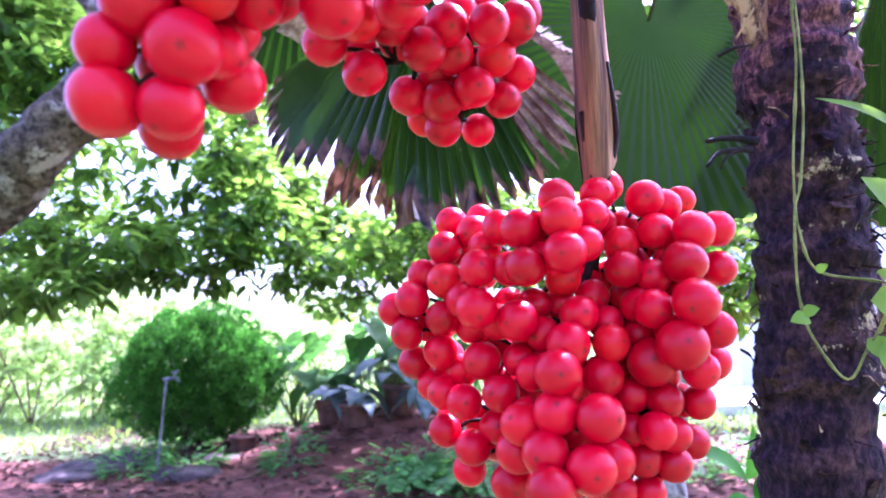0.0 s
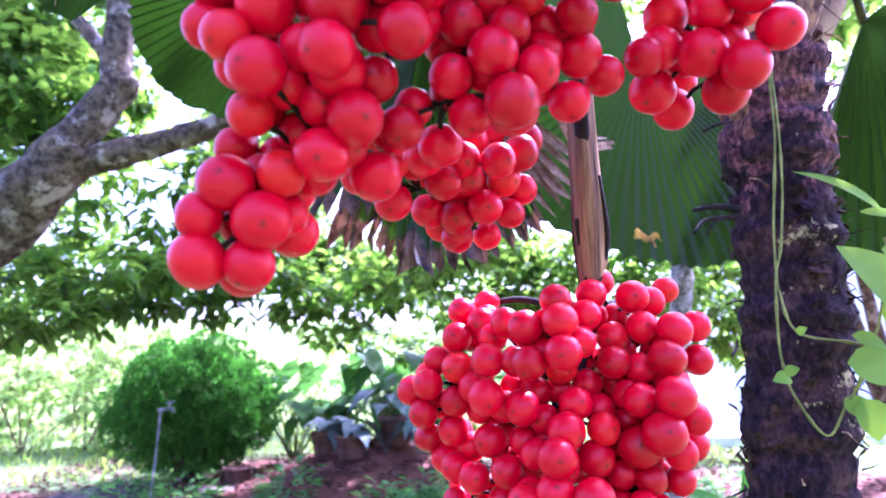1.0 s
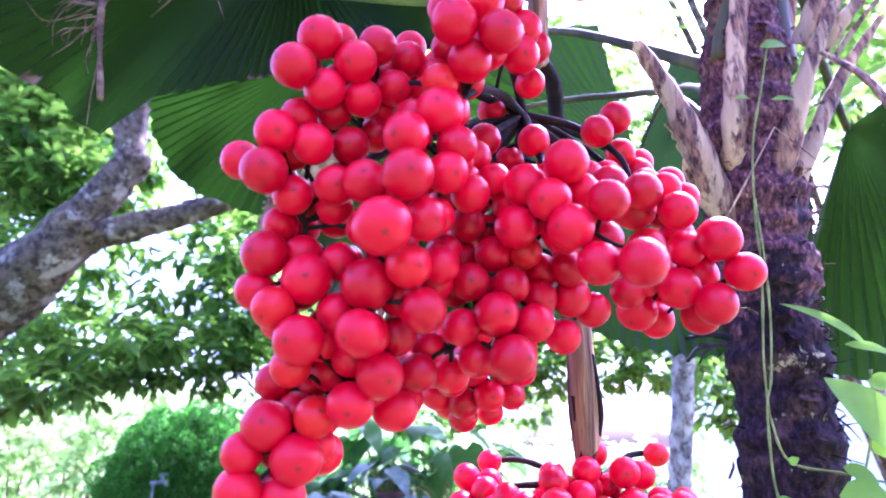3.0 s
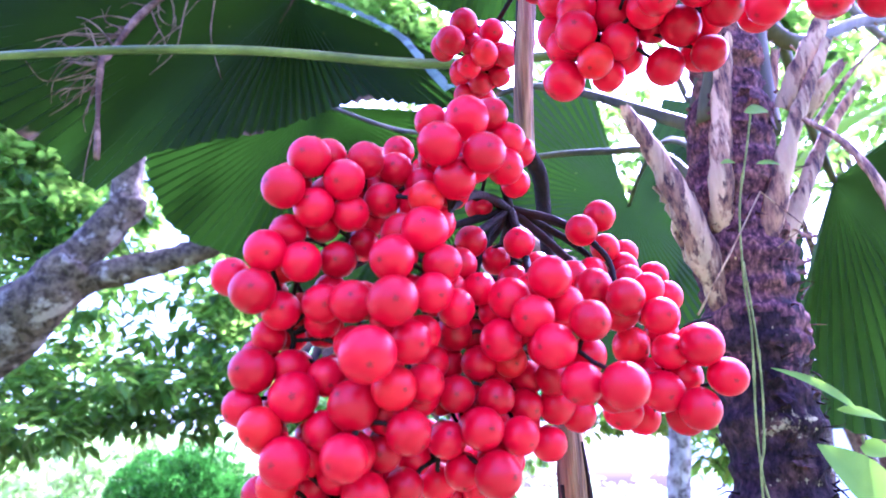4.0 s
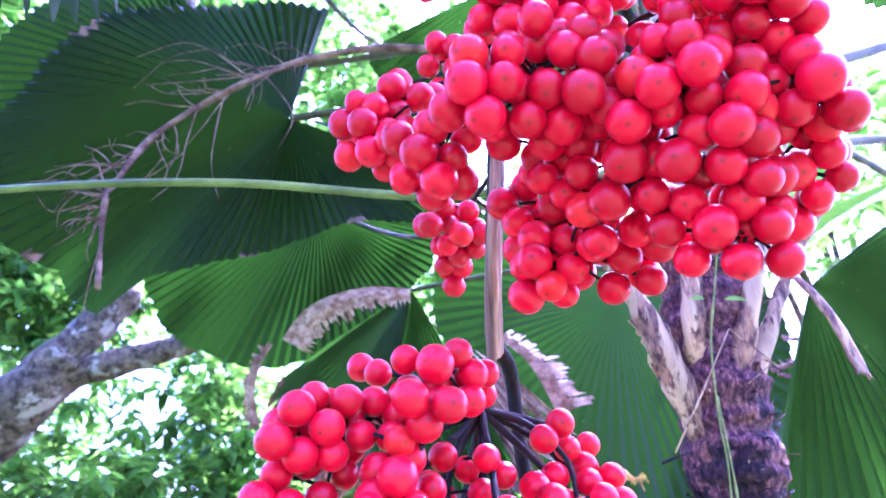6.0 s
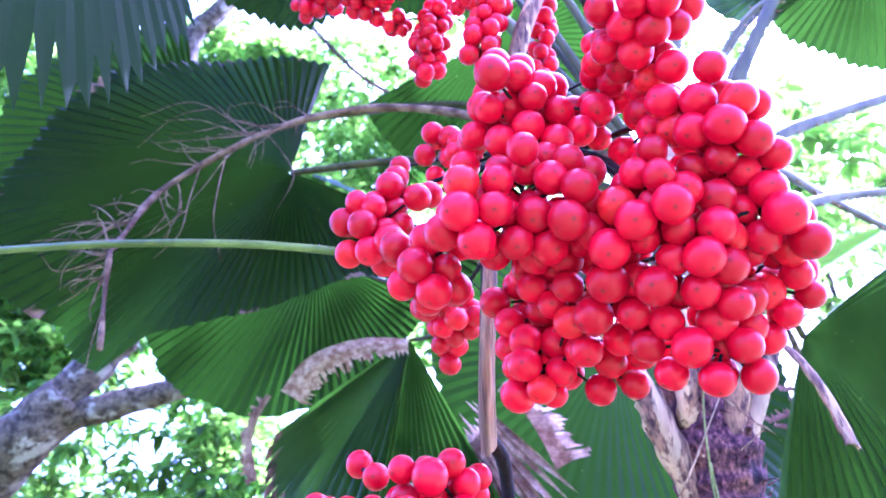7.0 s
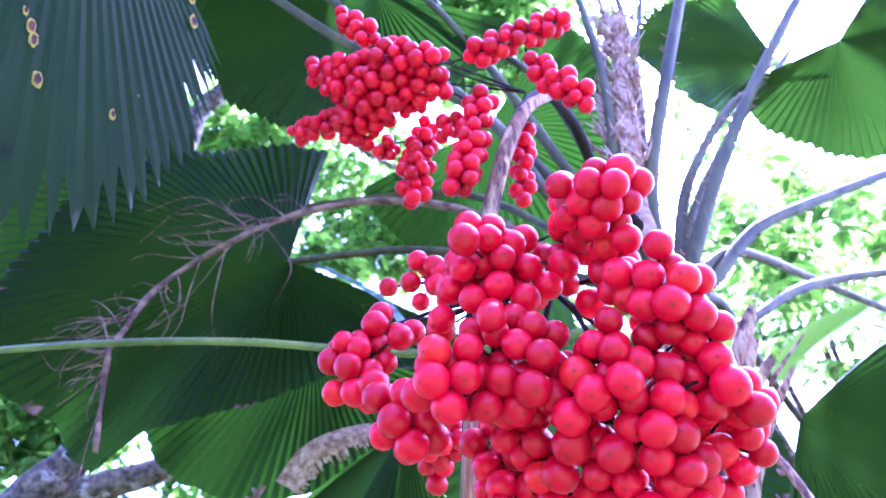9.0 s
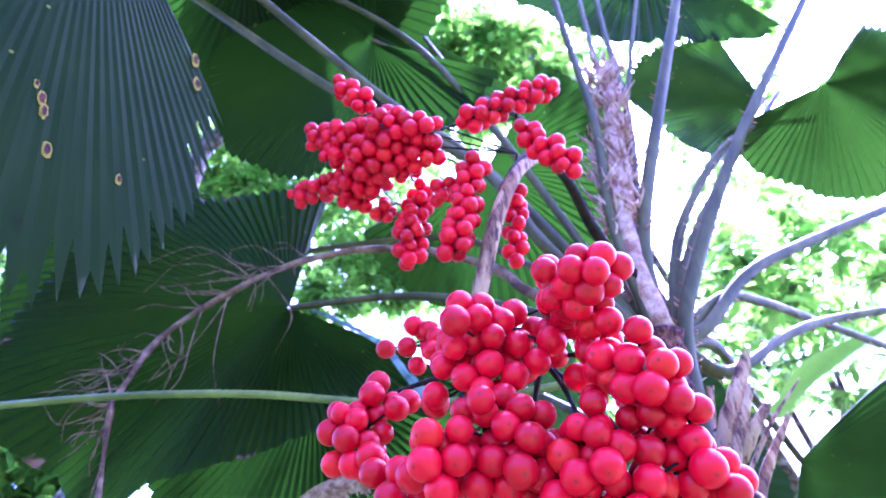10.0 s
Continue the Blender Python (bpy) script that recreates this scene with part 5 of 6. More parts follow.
def ground():
    xs = sorted({round(math.copysign(abs(k) ** 1.9 * 0.035, k), 3) for k in range(-52, 53)})
    ys = sorted({round(math.copysign(abs(k) ** 1.9 * 0.035, k) + 4.0, 3) for k in range(-52, 53)})
    bm = bmesh.new()
    lay = bm.verts.layers.float.new("turf")
    grid = []
    for y in ys:
        row = []
        for x in xs:
            v = bm.verts.new((x, y, ground_height(x, y)))
            turf = 0.15
            # y < 2.2 is unseen ground, made turf to cut the light it bounces
            if y > 5.6 - 0.25 * x or (x < -2.2 and y > 4.6) or y < 2.2:
                turf = 0.75
            v[lay] = turf
            row.append(v)
        grid.append(row)
    for a, b in zip(grid, grid[1:]):
        for k in range(len(xs) - 1):
            bm.faces.new((a[k], a[k + 1], b[k + 1], b[k]))
    ob = new("ground", mesh_of("ground", bm, M_GROUND))
    tagged(ob, "red-brown bare soil turning to sunlit grass further off", "ground", kind="structure")


ground()


def on_ground(x, y, dz=0.0):
    return Vector((x, y, ground_height(x, y) + dz))


def grass():
    rng = np.random.default_rng(5)
    n = 16000
    x = rng.uniform(-9, 7, n)
    y = rng.uniform(4.4, 14, n)
    keep = (y > 5.7 - 0.25 * x) | ((x < -2.0) & (y > 4.7))
    x, y = x[keep], y[keep]
    c = np.array([tuple(on_ground(a, b)) for a, b in zip(x, y)])
    w = np.c_[rng.normal(0, 0.5, len(c)), rng.normal(0, 0.5, len(c)), np.ones(len(c))]
    u = rng.normal(0, 1, (len(c), 3))
    tagged(leaf_cloud("grass", c, w, u, rng.uniform(0.05, 0.14, len(c)), rng.uniform(0.008, 0.02, len(c)), M_GRASS, droop=0.3, slim=True), "short sunlit green grass on the soil", "grass", kind="stuff")
    n = 9500
    x, y = rng.uniform(-3.5, 3.0, n), rng.uniform(2.6, 6.5, n)
    c = np.array([tuple(on_ground(a, b, 0.006)) for a, b in zip(x, y)])
    w = np.c_[rng.normal(0, 1, n), rng.normal(0, 1, n), rng.normal(0, 0.12, n)]
    u = np.c_[rng.normal(0, 0.25, n), rng.normal(0, 0.25, n), np.ones(n)]
    tagged(leaf_cloud("leaf_litter", c, w, u, rng.uniform(0.025, 0.075, n), rng.uniform(0.014, 0.035, n), M_LITTER, fold=0.25, droop=-0.05), "dry brown fallen leaves scattered on soil", "leaf litter", kind="stuff")


grass()


# ---- the big tree with the forked limb ----
def foliage(rng, blobs, per, leaf=(0.065, 0.115), whorl=8):
    """Whorls of drooping leaves at twig ends spread through the blobs (centre, radii)."""
    cs, ws, us = [], [], []
    for (bx, by, bz), (rx, ry, rz), count in blobs:
        for _ in range(int(count * per)):
            d = rng.normal(0, 1, 3)
            d /= np.linalg.norm(d)
            p = np.array((bx, by, bz)) + d * rng.uniform(0.35, 1.0) ** 0.6 * np.array((rx, ry, rz))
            ax = rng.normal(0, 0.5, 3) + d * 0.5
            k = rng.integers(whorl - 4, whorl + 3)
            a = rng.uniform(0, 6.28) + np.arange(k) * 2.4
            w = np.c_[np.cos(a), np.sin(a), rng.uniform(-0.9, 0.25, k)] + ax * 0.6
            cs.append(np.repeat(p[None], k, 0) + w * 0.012 + rng.normal(0, 0.012, (k, 3)))
            ws.append(w)
            us.append(np.c_[rng.normal(0, 0.35, (k, 2)), np.ones(k)])
    c, w, u = np.concatenate(cs), np.concatenate(ws), np.concatenate(us)
    ln = rng.uniform(*leaf, len(c))
    return c, w, u, ln, ln * rng.uniform(0.36, 0.50, len(c))


def forked_tree():
    tree = base("shade_tree", (-2.6, 2.3, 0), "large spreading tree with a forked lichen-grey limb and dense glossy leaves", "tree")
    bm = bmesh.new()
    tube(bm, smooth_line([(-2.9, 2.35, -0.1), (-2.5, 2.3, 0.55), (-1.6479, 2.1500, 1.2771), (-1.4140, 2.0800, 1.4327), (-1.2697, 2.0500, 1.5779)], 8), (0.17, 0.085), 14, 0.18)
    part("trunk", bm, M_BARK, tree, "grey bark spotted with pale lichen")
    for pts, r0, r1 in (([(-1.3414, 2.0500, 1.5003), (-1.1470, 2.0500, 1.7864), (-1.1581, 2.0500, 1.8765), (-1.1378, 2.0000, 3.1791), (-0.9680, 2.0000, 3.6602), (-0.7239, 2.1000, 5.2852)], 0.07, 0.03),
                        ([(-1.3273, 2.0600, 1.4835), (-1.1506, 2.0800, 1.5400), (-0.9343, 2.1000, 1.6077), (-0.7551, 2.1000, 1.6705), (-0.5737, 2.1000, 1.7340), (-0.3690, 2.1500, 1.7868)], 0.055, 0.026),
                        ([(-1.1742, 2.0500, 1.8725), (-1.3876, 2.1000, 2.1055), (-1.6977, 2.2000, 2.3528)], 0.03, 0.012),
                        ([(-1.0604, 2.0000, 3.3458), (-0.8513, 2.1000, 3.7609), (-0.3554, 2.3000, 3.3160), (0.0009, 2.6000, 3.3552)], 0.02, 0.008)):
        bm = bmesh.new()
        tube(bm, smooth_line(pts, 8), (r0, r1), 12, 0.22, seed=r0 * 99)
        part("limb", bm, M_BARK, tree, "mossy grey limb")
    rng = np.random.default_rng(9)
    blobs = []
    blobs += [((-1.8724, 2.8, 1.1437), (0.38, 0.3, 0.25), 28), ((-1.629, 2.9, 1.2564), (0.36, 0.3, 0.18), 27), ((-1.7508, 2.7, 1.0514), (0.25, 0.25, 0.10), 14), ((-1.3138, 3.1, 1.2283), (0.36, 0.3, 0.18), 24), ((-1.0781, 3.2, 1.5575), (0.22, 0.3, 0.36), 32), ((-0.9552, 3.3, 1.3047), (0.32, 0.3, 0.28), 25), ((-1.2662, 3.2, 1.1788), (0.3, 0.25, 0.10), 10), ((-0.5546, 3.4, 1.2499), (0.42, 0.3, 0.18), 26), ((-0.6449, 3.4, 1.0686), (0.22, 0.2, 0.14), 10), ((-0.1338, 3.6, 1.4322), (0.4, 0.3, 0.14), 22), ((-2.0899, 3.0, 2.2341), (0.4, 0.4, 0.35), 30), ((-2.1279, 2.9, 1.8155), (0.22, 0.3, 0.3), 14)]
    blobs += [((-1.2461, 3.3, 1.9623), (0.18, 0.3, 0.14), 10), ((0.1672, 3.8, 1.5321), (0.35, 0.3, 0.2), 20), ((1.2991, 3.0, 1.2333), (0.22, 0.3, 0.34), 30), ((1.3026, 3.0, 0.9672), (0.12, 0.2, 0.14), 8), ((-0.3419, 3.7, 1.2889), (0.5, 0.3, 0.1), 12), ((-1.8526, 2.9, 1.7083), (0.35, 0.3, 0.3), 30), ((-2.2531, 3.0, 2.4694), (0.25, 0.3, 0.4), 26), ((-1.3337, 3.2, 1.6625), (0.3, 0.3, 0.3), 24), ((-1.4155, 3.3, 4.5616), (0.35, 0.4, 0.22), 18), ((-1.0117, 3.5, 4.3955), (0.3, 0.3, 0.3), 20), ((-0.5117, 3.8, 4.1836), (0.5, 0.4, 0.25), 26), ((-1.8228, 3.2, 4.6447), (0.3, 0.3, 0.2), 12)]
    blobs += [((-0.5983, 4.0, 4.3573), (0.7, 0.5, 0.3), 30), ((-1.521, 3.4, 4.5587), (0.25, 0.3, 0.2), 16), ((0.2072, 4.2, 5.0961), (0.7, 0.5, 0.4), 30), ((-2.5519, 2.8, 2.7777), (0.3, 0.3, 0.5), 20), ((-2.777, 4.141, 1.292), (0.45, 0.35, 0.3), 40), ((-2.144, 3.904, 1.438), (0.4, 0.35, 0.24), 36), ((-1.81, 4.249, 1.45), (0.4, 0.35, 0.2), 30), ((-1.496, 4.262, 1.684), (0.25, 0.35, 0.3), 26), ((-2.66, 4.025, 1.724), (0.4, 0.35, 0.3), 36), ((-1.0, 4.582, 1.42), (0.45, 0.35, 0.18), 26), ((-0.585, 4.561, 1.455), (0.4, 0.35, 0.2), 26), ((-2.66, 3.853, 2.3), (0.35, 0.35, 0.3), 26)]
    blobs += [((-1.015, 3.71, 1.679), (0.2, 0.3, 0.22), 22), ((-1.296, 3.664, 1.952), (0.16, 0.3, 0.22), 16), ((-0.717, 3.944, 1.51), (0.24, 0.3, 0.14), 18), ((-0.7139, 4.0, 5.0021), (0.6, 0.5, 0.3), 70), ((-0.5278, 3.6, 3.7497), (0.4, 0.4, 0.25), 44), ((-0.0367, 4.0, 3.7991), (0.4, 0.4, 0.2), 34), ((-1.7887, 3.4, 4.5548), (0.5, 0.4, 0.3), 40), ((-1.2466, 3.3, 4.3642), (0.32, 0.3, 0.22), 34), ((-0.3253, 3.8, 3.8434), (0.4, 0.4, 0.25), 60), ((0.7151, 4.2, 7.3345), (0.6, 0.5, 0.4), 34), ((-2.3366, 2.7, 3.0098), (0.25, 0.3, 0.25), 30), ((-0.1538, 3.5, 2.4509), (0.3, 0.3, 0.2), 34)]
    blobs += [((-0.6744, 3.2, 3.1892), (0.22, 0.2, 0.12), 30), ((0.7259, 3.6, 6.354), (0.35, 0.3, 0.3), 40), ((-2.6662, 2.9, 4.2238), (0.32, 0.3, 0.3), 34), ((-2.0378, 2.9, 2.177), (0.35, 0.3, 0.3), 24), ((-1.957, 2.9, 2.1004), (0.3, 0.3, 0.14), 20), ((-2.172, 2.9, 2.3859), (0.25, 0.3, 0.2), 20), ((-2.8305, 2.9, 3.793), (0.35, 0.4, 0.5), 40), ((-2.9113, 2.8, 3.974), (0.35, 0.4, 0.5), 40), ((-2.8583, 2.8, 3.5104), (0.3, 0.3, 0.4), 30), ((-2.0688, 2.9, 2.2227), (0.4, 0.3, 0.3), 22)]
    blobs += [((-0.852, 5.269, 1.10), (0.40, 0.3, 0.10), 18), ((-0.214, 5.536, 0.98), (0.45, 0.3, 0.12), 26), ((0.443, 5.305, 1.06), (0.40, 0.3, 0.12), 20)]
    blobs += [((-1.175, 4.300, 1.646), (0.30, 0.30, 0.16), 22), ((-0.783, 4.300, 1.499), (0.30, 0.30, 0.16), 22), ((-0.396, 4.300, 1.451), (0.30, 0.30, 0.16), 22), ((-0.007, 4.300, 1.560), (0.30, 0.30, 0.16), 22), ((0.383, 4.300, 1.669), (0.30, 0.30, 0.16), 22), ((-1.459, 4.300, 1.995), (0.30, 0.30, 0.16), 22)]
    blobs += [((-1.935, 3.400, 2.491), (0.24, 0.30, 0.20), 26), ((-1.894, 3.500, 2.247), (0.24, 0.30, 0.20), 26), ((-2.097, 3.400, 2.901), (0.24, 0.30, 0.20), 26), ((-2.223, 3.000, 2.696), (0.24, 0.30, 0.20), 26), ((-2.236, 3.200, 2.537), (0.24, 0.30, 0.20), 26), ((-1.370, 4.000, 2.409), (0.24, 0.30, 0.20), 26), ((-1.170, 4.000, 1.828), (0.24, 0.30, 0.20), 26), ((-0.874, 4.000, 1.635), (0.24, 0.30, 0.20), 26)]
    crown = leaf_cloud("crown", *foliage(rng, blobs, 2.1), M_TREELEAF, tree)
    tagged(crown, "dense glossy green leaves with bright gaps")


forked_tree()


def far_tree(name, at, blobs, per, label, seed, trunk_r=0.06, leaf=(0.06, 0.12), mat=None, fork=0.0):
    tree = base(name, at, label, "tree")
    bm = bmesh.new()
    foot = Vector(at)
    for k, ((bx, by, bz), r, c) in enumerate(blobs[:5]):
        bm2 = bmesh.new()
        tip = Vector((bx, by, bz))
        start = foot + Vector((0, 0, fork if k else 0))
        knee = foot + Vector((0, 0, fork)) if fork and not k else start.lerp(tip, 0.45) + Vector((0, 0, 0.15))
        tube(bm2, smooth_line([start, knee, tip], 6), (trunk_r, trunk_r * 0.25), 9, 0.2, seed=k)
        part("limb" if k else "trunk", bm2, M_BARK, tree)
    bm.free()
    rng = np.random.default_rng(seed)
    leaf_cloud("crown", *foliage(rng, blobs, per, leaf), mat or M_TREELEAF, tree)


GARDEN_CROWN = []
GARDEN_CROWN += [((0.9569, 4.0, 7.2403), (0.8, 0.6, 0.6), 46), ((2.4046, 3.4, 3.4472), (0.7, 0.5, 0.6), 44), ((2.3119, 3.2, 2.6028), (0.5, 0.4, 0.3), 26), ((2.1342, 3.6, 2.9082), (0.6, 0.4, 0.4), 30), ((1.197, 4.4, 6.3359), (0.6, 0.5, 0.5), 26), ((2.5538, 3.9, 4.3428), (0.6, 0.5, 0.5), 26), ((1.7262, 4.0, 1.3196), (0.35, 0.4, 0.5), 34), ((1.661, 4.2, 1.7714), (0.4, 0.4, 0.4), 26), ((0.952, 4.5, 3.6158), (0.6, 0.5, 0.35), 28), ((1.3311, 4.5, 4.1137), (0.6, 0.5, 0.4), 24), ((-0.375, 4.6, 4.2742), (0.7, 0.5, 0.5), 26), ((0.9351, 4.2, 1.5384), (0.5, 0.4, 0.2), 36)]
# blobs at (1.3, 1.52, 3.6) and (1.85, 2.3, 3.6): unseen, added to shade fruit and leaves
GARDEN_CROWN += [((1.3794, 4.0, 1.351), (0.4, 0.4, 0.22), 30), ((0.5478, 4.5, 1.4341), (0.5, 0.4, 0.2), 30), ((1.1206, 4.0, 2.9474), (0.5, 0.4, 0.4), 34), ((0.7843, 4.2, 1.2728), (0.45, 0.4, 0.2), 34), ((0.6087, 4.0, 2.6451), (0.4, 0.4, 0.4), 26), ((2.7076, 3.6, 3.2733), (0.6, 0.5, 0.35), 26), ((0.1311, 4.6, 1.2552), (0.45, 0.4, 0.16), 34), ((-0.3849, 4.4, 1.5223), (0.4, 0.4, 0.15), 24), ((1.3, 1.52, 3.6), (0.42, 0.3, 0.18), 13), ((1.85, 2.3, 3.6), (0.5, 0.45, 0.2), 16), ((1.322, 1.875, 2.492), (0.3, 0.3, 0.16), 8), ((1.549, 1.936, 2.41), (0.3, 0.3, 0.16), 9)]
GARDEN_CROWN += [((1.909, 2.181, 2.416), (0.3, 0.3, 0.2), 8), ((1.24, 2.059, 2.259), (0.2, 0.3, 0.2), 7), ((1.577, 2.297, 2.272), (0.3, 0.3, 0.16), 8), ((1.978, 2.151, 2.778), (0.3, 0.3, 0.12), 4), ((1.435, 2.14, 2.555), (0.2, 0.3, 0.2), 5), ((0.62, 4.4, 1.4837), (0.5, 0.4, 0.16), 20), ((1.2504, 4.4, 1.5492), (0.5, 0.4, 0.2), 20)]
far_tree("garden_tree", (3.4, 5.0, 0), GARDEN_CROWN, 2.4, "leafy garden tree behind the palm, lit from behind, with unseen shading foliage", 12)

far_tree("tall_tree", (4.3, 7.8, 0), [
    ((0.2, 6.6, 3.6), (1.1, 0.9, 0.9), 60), ((-1.1, 6.4, 3.3), (1.0, 0.9, 0.8), 56), ((1.5, 6.8, 3.7), (1.0, 0.9, 0.8), 50), ((0.4, 6.2, 4.9), (1.3, 1.0, 0.8), 50), ((-1.6, 5.6, 4.4), (1.2, 1.0, 0.8), 50),
    # the last two blobs are unseen foliage added to shade the palm leaves
    ((2.2, 6.0, 3.0), (0.8, 0.8, 0.6), 34), ((-0.4, 7.4, 2.6), (1.6, 0.8, 0.4), 50), ((-2.6, 5.4, 3.6), (0.9, 0.9, 0.7), 40), ((-2.2, 4.2, 4.6), (1.2, 1.0, 0.6), 44), ((-0.8, 3.6, 5.0), (1.2, 1.0, 0.5), 40), ((1.1, 3.3, 5.1), (0.8, 0.8, 0.35), 40), ((0.28, 1.92, 3.72), (0.52, 0.40, 0.16), 60),
], 3.0, "tall leafy tree over the garden with bright gaps and unseen shading foliage", 14, 0.11, fork=3.0)
# unseen trees added beside and behind the camera to block sky light
for k, (x, y, h) in enumerate(((-3.4, -2.6, 2.6), (-4.6, -0.6, 3.4), (2.8, -3.4, 2.6), (4.6, -1.6, 3.4), (0.6, -7.4, 2.0), (-2.6, -7.0, 2.2))):
    rr = np.random.default_rng(70 + k)
    far_tree("light_block_tree", (x, y, 0), [((x + rr.uniform(-0.7, 0.7), y + rr.uniform(-0.5, 0.5), h * f), (1.3, 0.8, h * 0.3), 46) for f in (0.25, 0.55, 0.85)], 1.2, "unseen leafy tree added to block sky light", 80 + k, 0.07, (0.12, 0.2))

bm = bmesh.new()
tube(bm, smooth_line([(0.60, 1.66, -0.05), (0.5290, 1.6500, 0.4104), (0.5556, 1.6500, 0.6251), (0.6003, 1.6500, 0.9407), (0.6205, 1.6500, 1.1202), (0.6534, 1.6500, 1.3911)], 10), (0.030, 0.025), 20, 0.30)
tree = base("slim_tree", (0.60, 1.66, 0), "slim pale-barked young tree trunk", "tree")
part("trunk", bm, M_PALEBARK, tree)


# ---- clipped round shrub ----
def round_shrub():
    cx, cy = -1.955, 4.882
    shrub = base("round_shrub", (cx, cy, 0), "round clipped feathery dark green conifer shrub on the soil", "shrub")
    rng = np.random.default_rng(4)
    bm = bmesh.new()
    for k in range(7):
        a = k * 0.9
        tip = Vector((cx + math.cos(a) * 0.2, cy + math.sin(a) * 0.2, 0.7))
        tube(bm, smooth_line([(cx + math.cos(a) * 0.04, cy + math.sin(a) * 0.04, -0.03), (cx + math.cos(a) * 0.14, cy + math.sin(a) * 0.14, 0.3), tip], 5), (0.025, 0.006), 7, 0.2)
    part("stem", bm, M_BARK, shrub)
    cs, ws = [], []
    for k in range(95):
        f = (k + 0.5) / 95
        a, z = k * 2.39996, 1 - 1.88 * f
        q = np.array((math.cos(a) * math.sqrt(1 - z * z), math.sin(a) * math.sqrt(1 - z * z), z)) * rng.uniform(0.76, 1.06)
        wide = 0.53 if z > -0.2 else 0.53 + 0.16 * (z + 0.2)
        mid = np.array((cx, cy, 0.55)) + q * np.array((wide, wide, 0.43))
        n = 620
        d = rng.normal(0, 1, (n, 3))
        d /= np.linalg.norm(d, axis=1)[:, None]
        r = rng.uniform(0.085, 0.15)
        cs.append(mid + d * r * rng.uniform(0.85, 1.0, (n, 1)))
        ws.append(d * 1.2 + q * 0.2 + np.array([0, 0, 0.25]) + rng.normal(0, 0.25, (n, 3)))
    c, w = np.concatenate(cs), np.concatenate(ws)
    keep = c[:, 2] > 0.03
    c, w = c[keep], w[keep]
    leaf_cloud("crown", c, w, rng.normal(0, 1, c.shape), rng.uniform(0.02, 0.04, len(c)), rng.uniform(0.010, 0.018, len(c)), M_SHRUB, shrub, slim=True)


round_shrub()


# ---- standpipe ----
def standpipe():
    foot = Vector((-1.786, 3.889, 0.000))
    foot.z = ground_height(foot.x, foot.y)
    tap = base("standpipe", tuple(foot), "thin grey garden standpipe with a small tap on top", "tap")
    head = Vector((-1.7537, 3.9000, 0.5806))
    bm = bmesh.new()
    tube(bm, smooth_line([foot - Vector((0, 0, 0.05)), foot.lerp(head, 0.5) + Vector((0.004, 0, 0)), head], 6), (0.0065, 0.0065), 10)
    part("pipe", bm, M_METAL, tap)
    bm = bmesh.new()
    tube(bm, [head + Vector((-0.02, 0, 0.0)), head + Vector((0.03, 0, 0.005)), head + Vector((0.07, 0, 0.008)), head + Vector((0.078, 0, -0.015))], [0.010, 0.010, 0.009, 0.008], 10)
    part("spout", bm, M_METAL, tap)
    bm = bmesh.new()
    tube(bm, [head + Vector((0.05, 0, 0.008)), head + Vector((0.052, 0, 0.038))], [0.006, 0.006], 8)
    tube(bm, [head + Vector((0.03, 0, 0.04)), head + Vector((0.055, 0, 0.045)), head + Vector((0.078, 0, 0.055))], [0.006, 0.008, 0.006], 8)
    part("tap_handle", bm, M_METAL, tap)


standpipe()


# ---- pots and broad-leaved plants ----
def pot(at, r, h):
    bm = bmesh.new()
    profile = [(0.0, 0.0), (0.72, 0.0), (0.78, 0.06), (0.95, 0.82), (1.06, 0.84), (1.08, 1.0), (0.96, 1.0), (0.92, 0.86), (0.0, 0.84)]
    n = 28
    rows = [[bm.verts.new((math.cos(2 * math.pi * k / n) * a * r, math.sin(2 * math.pi * k / n) * a * r, b * h)) for k in range(n)] for a, b in profile[1:-1]]
    for p, q in zip(rows, rows[1:]):
        for k in range(n):
            bm.faces.new((p[k], p[(k + 1) % n], q[(k + 1) % n], q[k]))
    bm.faces.new(rows[0][::-1])
    bm.faces.new(rows[-1])
    ob = new("flower_pot", mesh_of("flower_pot", bm, M_POT))
    ob.location = at
    return tagged(ob, "dark brown clay flower pot standing on soil", "pot", "flower pots")


def heart_leaf(bm, p, way, up, ln, wd, cup=0.12):
    """An arrow-heart leaf blade of eighteen faces with a sunken midrib."""
    way = way.normalized()
    side = way.cross(up).normalized()
    up = side.cross(way)
    prof = [(-0.22, 0.22), (-0.10, 0.42), (0.08, 0.50), (0.30, 0.44), (0.55, 0.30), (0.80, 0.12), (1.0, 0.0)]
    mids = [bm.verts.new(p + way * ln * max(f, 0.0) - up * ln * 0.35 * max(f, 0) ** 2) for f, _ in prof]
    for s in (1, -1):
        rim = [bm.verts.new(p + way * ln * f + side * s * wd * g + up * cup * wd * g - up * ln * 0.35 * max(f, 0) ** 2) for f, g in prof[:-1]] + [mids[-1]]
        for k in range(len(prof) - 1):
            q = [mids[k], mids[k + 1], rim[k + 1], rim[k]]
            uniq = []
            for v in q:
                if v not in uniq:
                    uniq.append(v)
            if len(uniq) > 2:
                bm.faces.new(uniq if s > 0 else uniq[::-1])


